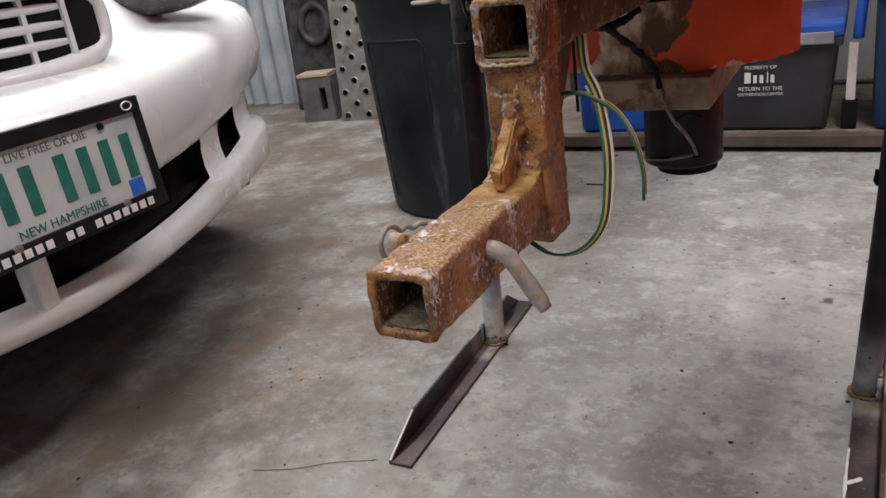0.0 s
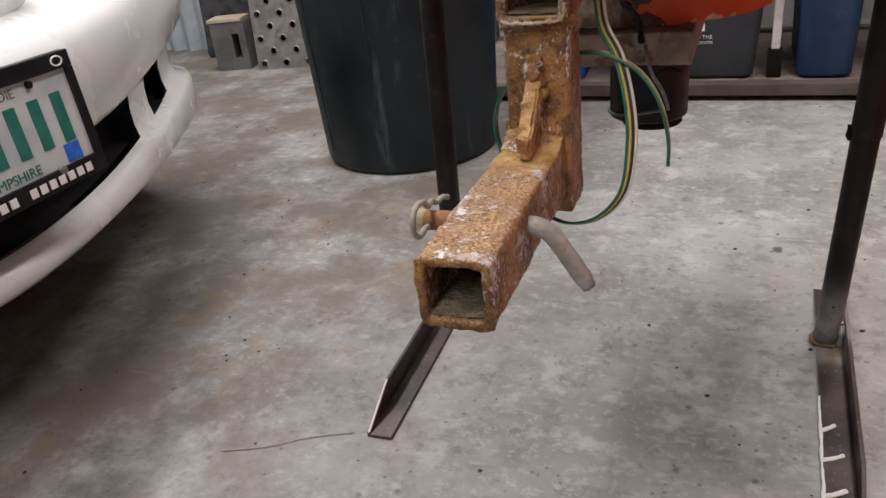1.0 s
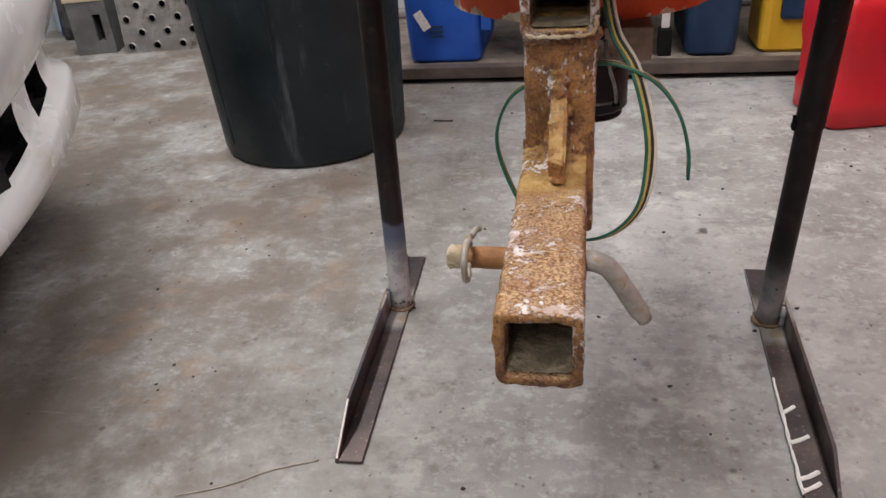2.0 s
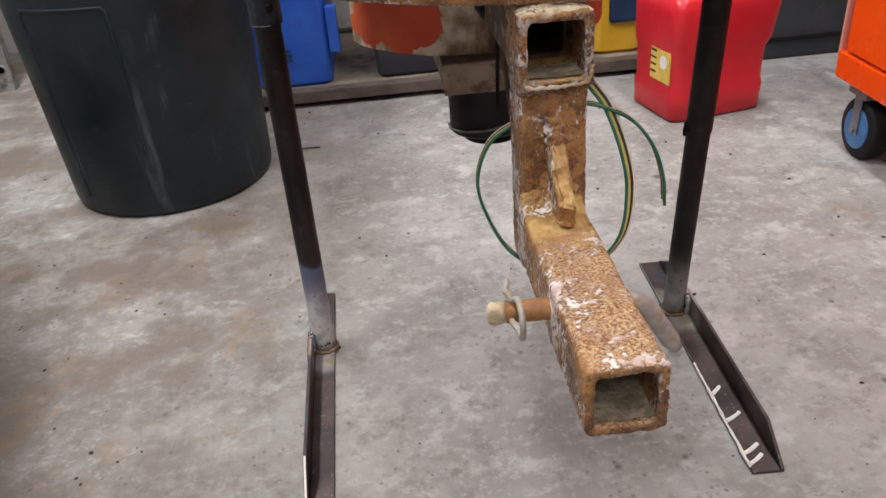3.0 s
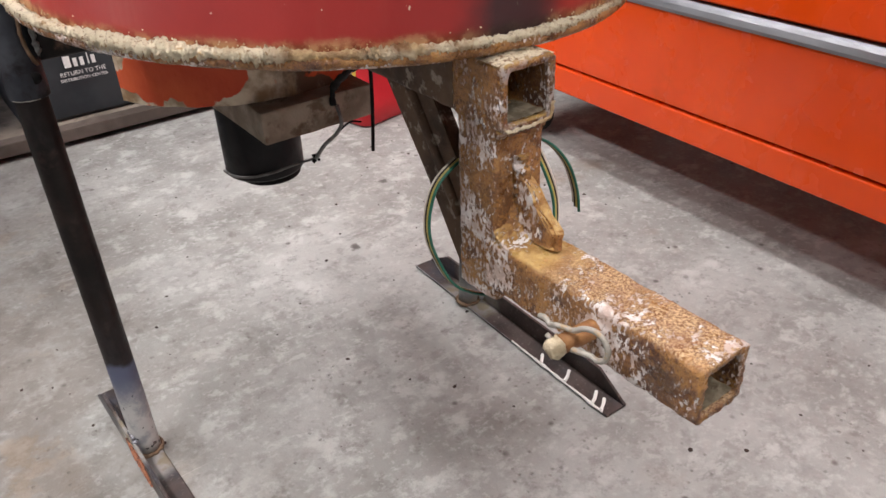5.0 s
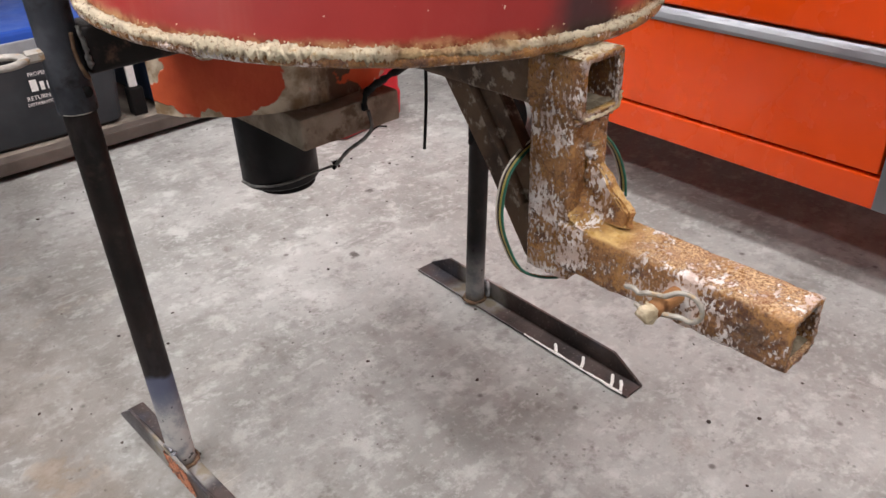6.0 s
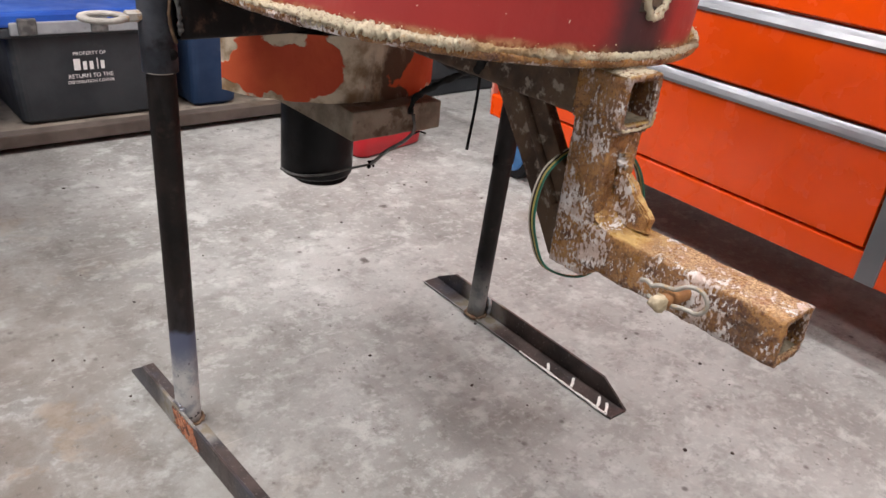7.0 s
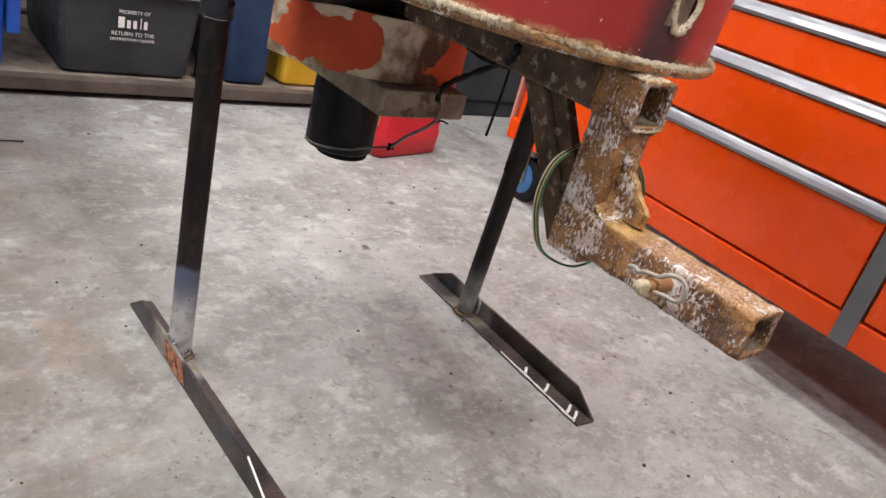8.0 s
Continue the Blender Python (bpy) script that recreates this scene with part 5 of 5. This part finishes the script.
def front_curve():
    """Half plan of the nose: x back from the tip, y from the centre line."""
    pts = []
    for k in range(33):
        y = 0.82 * k / 32
        pts.append((-0.487 * y ** 1.6, y))
    pts += [(-0.395, 0.858), (-0.455, 0.884), (-0.55, 0.900), (-0.75, 0.905), (-1.2, 0.905), (-2.2, 0.905), (-3.4, 0.90), (-4.1, 0.86), (-4.25, 0.7), (-4.28, 0.0)]
    return pts


HALF = front_curve()
PLAN = [(x, -y) for x, y in HALF[::-1]] + HALF[1:]
LEVELS = [(0.217, -0.12), (0.215, -0.075), (0.222, -0.048), (0.238, -0.028), (0.256, -0.024), (0.268, -0.030), (0.276, -0.055),
          (0.300, -0.06), (0.330, -0.06), (0.362, -0.055), (0.372, -0.034), (0.388, -0.020), (0.43, -0.004), (0.47, 0.0), (0.505, -0.004), (0.530, -0.016), (0.548, -0.038), (0.560, -0.075)]


def skin_point(x, y, z, d):
    lift = 0.085 * min(abs(y), 0.8) ** 2 if 0.24 < z < 0.45 else 0.0
    far = min(abs(y) / 0.8, 1.0) ** 2
    d += 0.034 * far
    lift += 0.06 * far * min(1.0, max(0.0, (z - 0.42) / 0.09))
    s = 1 + 0.6 * d
    return (x + d, y * s, z + lift)


def car_skin(levels, keep, solid=0.0):
    bm = bmesh.new()
    grid = [[bm.verts.new(skin_point(x, y, z, d)) for x, y in PLAN] for z, d in levels]
    for i in range(len(levels) - 1):
        for j in range(len(PLAN) - 1):
            ym = (PLAN[j][1] + PLAN[j + 1][1]) / 2
            front = PLAN[j][0] > -1.2
            if keep(i, ym, front):
                bm.faces.new((grid[i][j], grid[i][j + 1], grid[i + 1][j + 1], grid[i + 1][j]))
    for v in [v for v in bm.verts if not v.link_faces]:
        bm.verts.remove(v)
    return bm


def in_mouth(i, ym, front):
    return front and 6 <= i <= 8 and (abs(ym) < 0.47 or 0.56 < abs(ym) < 0.70)


bumper = part("bumper", car_skin(LEVELS, lambda i, y, f: not in_mouth(i, y, f)), CAR_WHITE, car, "white plastic bumper, slightly dirty", True)
part("mouth_liner", car_skin([(z, d - 0.05) for z, d in LEVELS[5:11]], lambda i, y, f: f and abs(y) < 0.72), MATT_BLACK, car, "black lower grille opening")
for s in (-1, 1):
    x = -0.487 * 0.64 ** 1.6 - 0.105
    b2 = bmesh.new()
    box(b2, -0.02, 0.02, -0.055, 0.055, -0.030, 0.034, 0.012)
    part("fog_lamp", moved(b2, pose(x, s * 0.625, 0.358, 0, 0, s * 30)), LENS, car, "grey fog lamp lens")
# body above the bumper: hood, cabin and tail
body = bmesh.new()
UP = [(0.560, -0.075), (0.575, -0.12), (0.66, -0.17), (0.74, -0.30), (0.80, -0.42)]
rows_ = [[body.verts.new(skin_point(x, y, z, d) if k < 5 else (0, 0, 0)) for x, y in PLAN] for k, (z, d) in enumerate(UP)]
for a, b in zip(rows_, rows_[1:]):
    for j in range(len(PLAN) - 1):
        body.faces.new((a[j], a[j + 1], b[j + 1], b[j]))
body.faces.new(rows_[-1])
part("hood_and_sides", body, CAR_WHITE, car, "white painted hood and sides", True)
cab = bmesh.new()
lo = [(-1.15, 0.62), (-1.6, 0.74), (-3.3, 0.74), (-3.9, 0.6)]
hi = [(-1.9, 0.50), (-2.1, 0.55), (-3.0, 0.55), (-3.3, 0.5)]
ring0 = [cab.verts.new((x, -y, 0.80)) for x, y in lo] + [cab.verts.new((x, y, 0.80)) for x, y in lo[::-1]]
ring1 = [cab.verts.new((x, -y, 1.38)) for x, y in hi] + [cab.verts.new((x, y, 1.38)) for x, y in hi[::-1]]
for k in range(8):
    cab.faces.new((ring0[k], ring0[(k + 1) % 8], ring1[(k + 1) % 8], ring1[k]))
cab.faces.new(ring1)
part("cabin_glass", cab, GLASS_DARK, car, "dark cabin windows")
part("roof", box(bmesh.new(), -3.2, -2.0, -0.52, 0.52, 1.375, 1.40, 0.01), CAR_WHITE, car)
# grille in the nose
gx = -0.085
gr = part("grille", moved(box(bmesh.new(), -0.05, -0.035, -0.24, 0.24, 0.0, 0.10, 0.012), pose(gx, 0, 0.578)), MATT_BLACK, car, "black grille with white bars")
rim_pts = [(0.256 * math.copysign(abs(math.cos(a)) ** 0.5, math.cos(a)), 0.062 * math.copysign(abs(math.sin(a)) ** 0.6, math.sin(a))) for a in [k * math.tau / 64 for k in range(64)]]
part("grille_frame", sweep(bmesh.new(), [(gx - 0.020 - 0.5 * abs(u) ** 2, u, 0.628 + w_) for u, w_ in rim_pts], 0.017, 10, True), CAR_WHITE, gr, "", True)
for z in (0.606, 0.632, 0.658):
    part("grille_bar", sweep(bmesh.new(), [(gx - 0.028 - 0.4 * u * u, u, z) for u in np.linspace(-0.235, 0.235, 24)], 0.007, 8), CAR_WHITE, gr, "", True)
for u in (-0.18, -0.11, -0.04, 0.04, 0.11, 0.18):
    part("grille_bar", box(bmesh.new(), gx - 0.045, gx - 0.028, u - 0.004, u + 0.004, 0.58, 0.68), CAR_WHITE, gr)
for s in (-1, 1):
    hl = bmesh.new()
    bmesh.ops.create_icosphere(hl, subdivisions=3, radius=1, matrix=Matrix.LocRotScale((-0.30, s * 0.52, 0.665), Euler((0, 0, -s * 0.5)), (0.08, 0.17, 0.055)))
    part("headlamp", hl, LENS, car, "clear oval headlamp", True)
for wx in (-0.78, -3.4):
    for s in (-1, 1):
        wh = part("wheel", cyl(bmesh.new(), (wx, s * 0.70, 0.30), (wx, s * 0.88, 0.30), 0.30, n=48, bevel=0.03), RUBBER, car, "", True)
        part("hubcap", cyl(bmesh.new(), (wx, s * 0.87, 0.30), (wx, s * 0.885, 0.30), 0.19, n=32), LENS, wh, "", True)
part("underbody", box(bmesh.new(), -4.1, -0.30, -0.68, 0.68, 0.20, 0.30, 0.01), MATT_BLACK, car, "black underbody")

part("bumper_post", box(bmesh.new(), -0.075, -0.028, -0.054, -0.028, 0.262, 0.385, 0.006), CAR_WHITE, car, "white post across the lower grille")
# number plate in a dealer frame
plate_pose = pose(0.012, 0.0, 0.437, 0, -3, 0)
pf = bmesh.new()
for y0, y1, z0, z1 in ((-0.162, 0.162, 0.062, 0.084), (-0.162, 0.162, -0.084, -0.058), (-0.162, -0.150, -0.058, 0.062), (0.150, 0.162, -0.058, 0.062)):
    box(pf, -0.010, 0.006, y0, y1, z0, z1, 0.002)
frame_ob = part("plate_frame", moved(pf, plate_pose), BLACK_PLASTIC, car, "black dealer plate frame")
part("plate_shell", moved(box(bmesh.new(), -0.05, -0.004, -0.155, 0.155, -0.08, 0.08, 0.004), plate_pose), BLACK_PLASTIC, car)
number_plate = part("number_plate", moved(box(bmesh.new(), -0.003, 0.000, -0.1515, 0.1515, -0.0745, 0.0745, 0.001), plate_pose), PLATE_WHITE, car, "pale dented number plate with green characters")
for k, y in enumerate((-0.118, -0.080, -0.042, 0.010, 0.047, 0.084, 0.121)):
    part("character_bar", moved(box(bmesh.new(), 0.0002, 0.0014, y - 0.009, y + 0.009, -0.030, 0.036, 0.0005, 1), plate_pose), PLATE_GREEN, number_plate)
letters("motto", "LIVE FREE OR DIE", 0.0165, plate_pose @ pose(0.0006, 0.0, 0.046, 90, 0, 90), GREY_PRINT, number_plate)
letters("state_line", "NEW HAMPSHIRE", 0.018, plate_pose @ pose(0.0006, -0.01, -0.054, 90, 0, 90), PLATE_GREEN, number_plate)
part("sticker", moved(box(bmesh.new(), 0.0002, 0.0012, 0.105, 0.131, -0.056, -0.032, 0.0003, 1), plate_pose), STICKER_BLUE, number_plate, "blue sticker")
for y in (-0.09, 0.088):
    part("bolt", moved(cyl(bmesh.new(), (0, y, -0.062), (0.006, y, -0.062), 0.007, n=12), plate_pose), ZINC, number_plate)
    part("bolt", moved(cyl(bmesh.new(), (0, y, 0.055), (0.004, y, 0.055), 0.005, n=12), plate_pose), MATT_BLACK, number_plate)
for k in range(17):
    y = -0.128 + 0.016 * k
    if k not in (6, 9):
        part("dealer_bar", moved(box(bmesh.new(), 0.0062, 0.0072, y - 0.0055, y + 0.0055, -0.077, -0.065, 0.0003, 1), plate_pose), LETTER_WHITE, frame_ob)
part("dealer_mark", moved(sweep(bmesh.new(), [(0.0068, 0.138 + 0.009 * math.cos(a * math.tau / 16), 0.073 + 0.006 * math.sin(a * math.tau / 16)) for a in range(16)], 0.0012, 5, True), plate_pose), LETTER_WHITE, frame_ob)

# ---- small things on the floor ----
wire = thing("loose_wire", pose(-0.575, 0.718, 0.0), "thin pale wire lying on the floor", "wire")
part("strand", sweep(bmesh.new(), curve([(-0.088, -0.041, 0.0015), (-0.03, -0.019, 0.0015), (0.02, 0.012, 0.0015), (0.078, 0.036, 0.0015)]), 0.0008, 6), DULL_WIRE, wire, "", True)
nail = thing("nail", pose(-0.54, 1.988, 0.003), "dark nail lying on the floor", "nail")
part("shank", cyl(bmesh.new(), (-0.03, 0, 0), (0.02, -0.003, 0), 0.0018, n=8), BROWN_STEEL, nail)
part("head", cyl(bmesh.new(), (0.02, -0.003, 0), (0.022, -0.003, 0), 0.003, n=10), BROWN_STEEL, nail)


def grit():
    bm = bmesh.new()
    for k in range(420):
        x, y = random.uniform(-1.6, 0.62), random.uniform(0.1, 2.28)
        r = random.choice((0.0008, 0.0012, 0.0016, 0.0024)) * random.uniform(0.7, 1.3)
        b2 = bmesh.new()
        bmesh.ops.create_icosphere(b2, subdivisions=1, radius=r)
        for v in b2.verts:
            v.co = Vector((v.co.x * random.uniform(0.8, 2.0), v.co.y * random.uniform(0.8, 1.6), v.co.z * 0.6))
        join(bm, b2, pose(x, y, r * 0.4, 0, 0, random.uniform(0, 180)))
    return bm


tagged(part("floor_grit", grit(), BROWN_STEEL), "scattered dark grit and crumbs on the floor", "grit", kind="stuff")
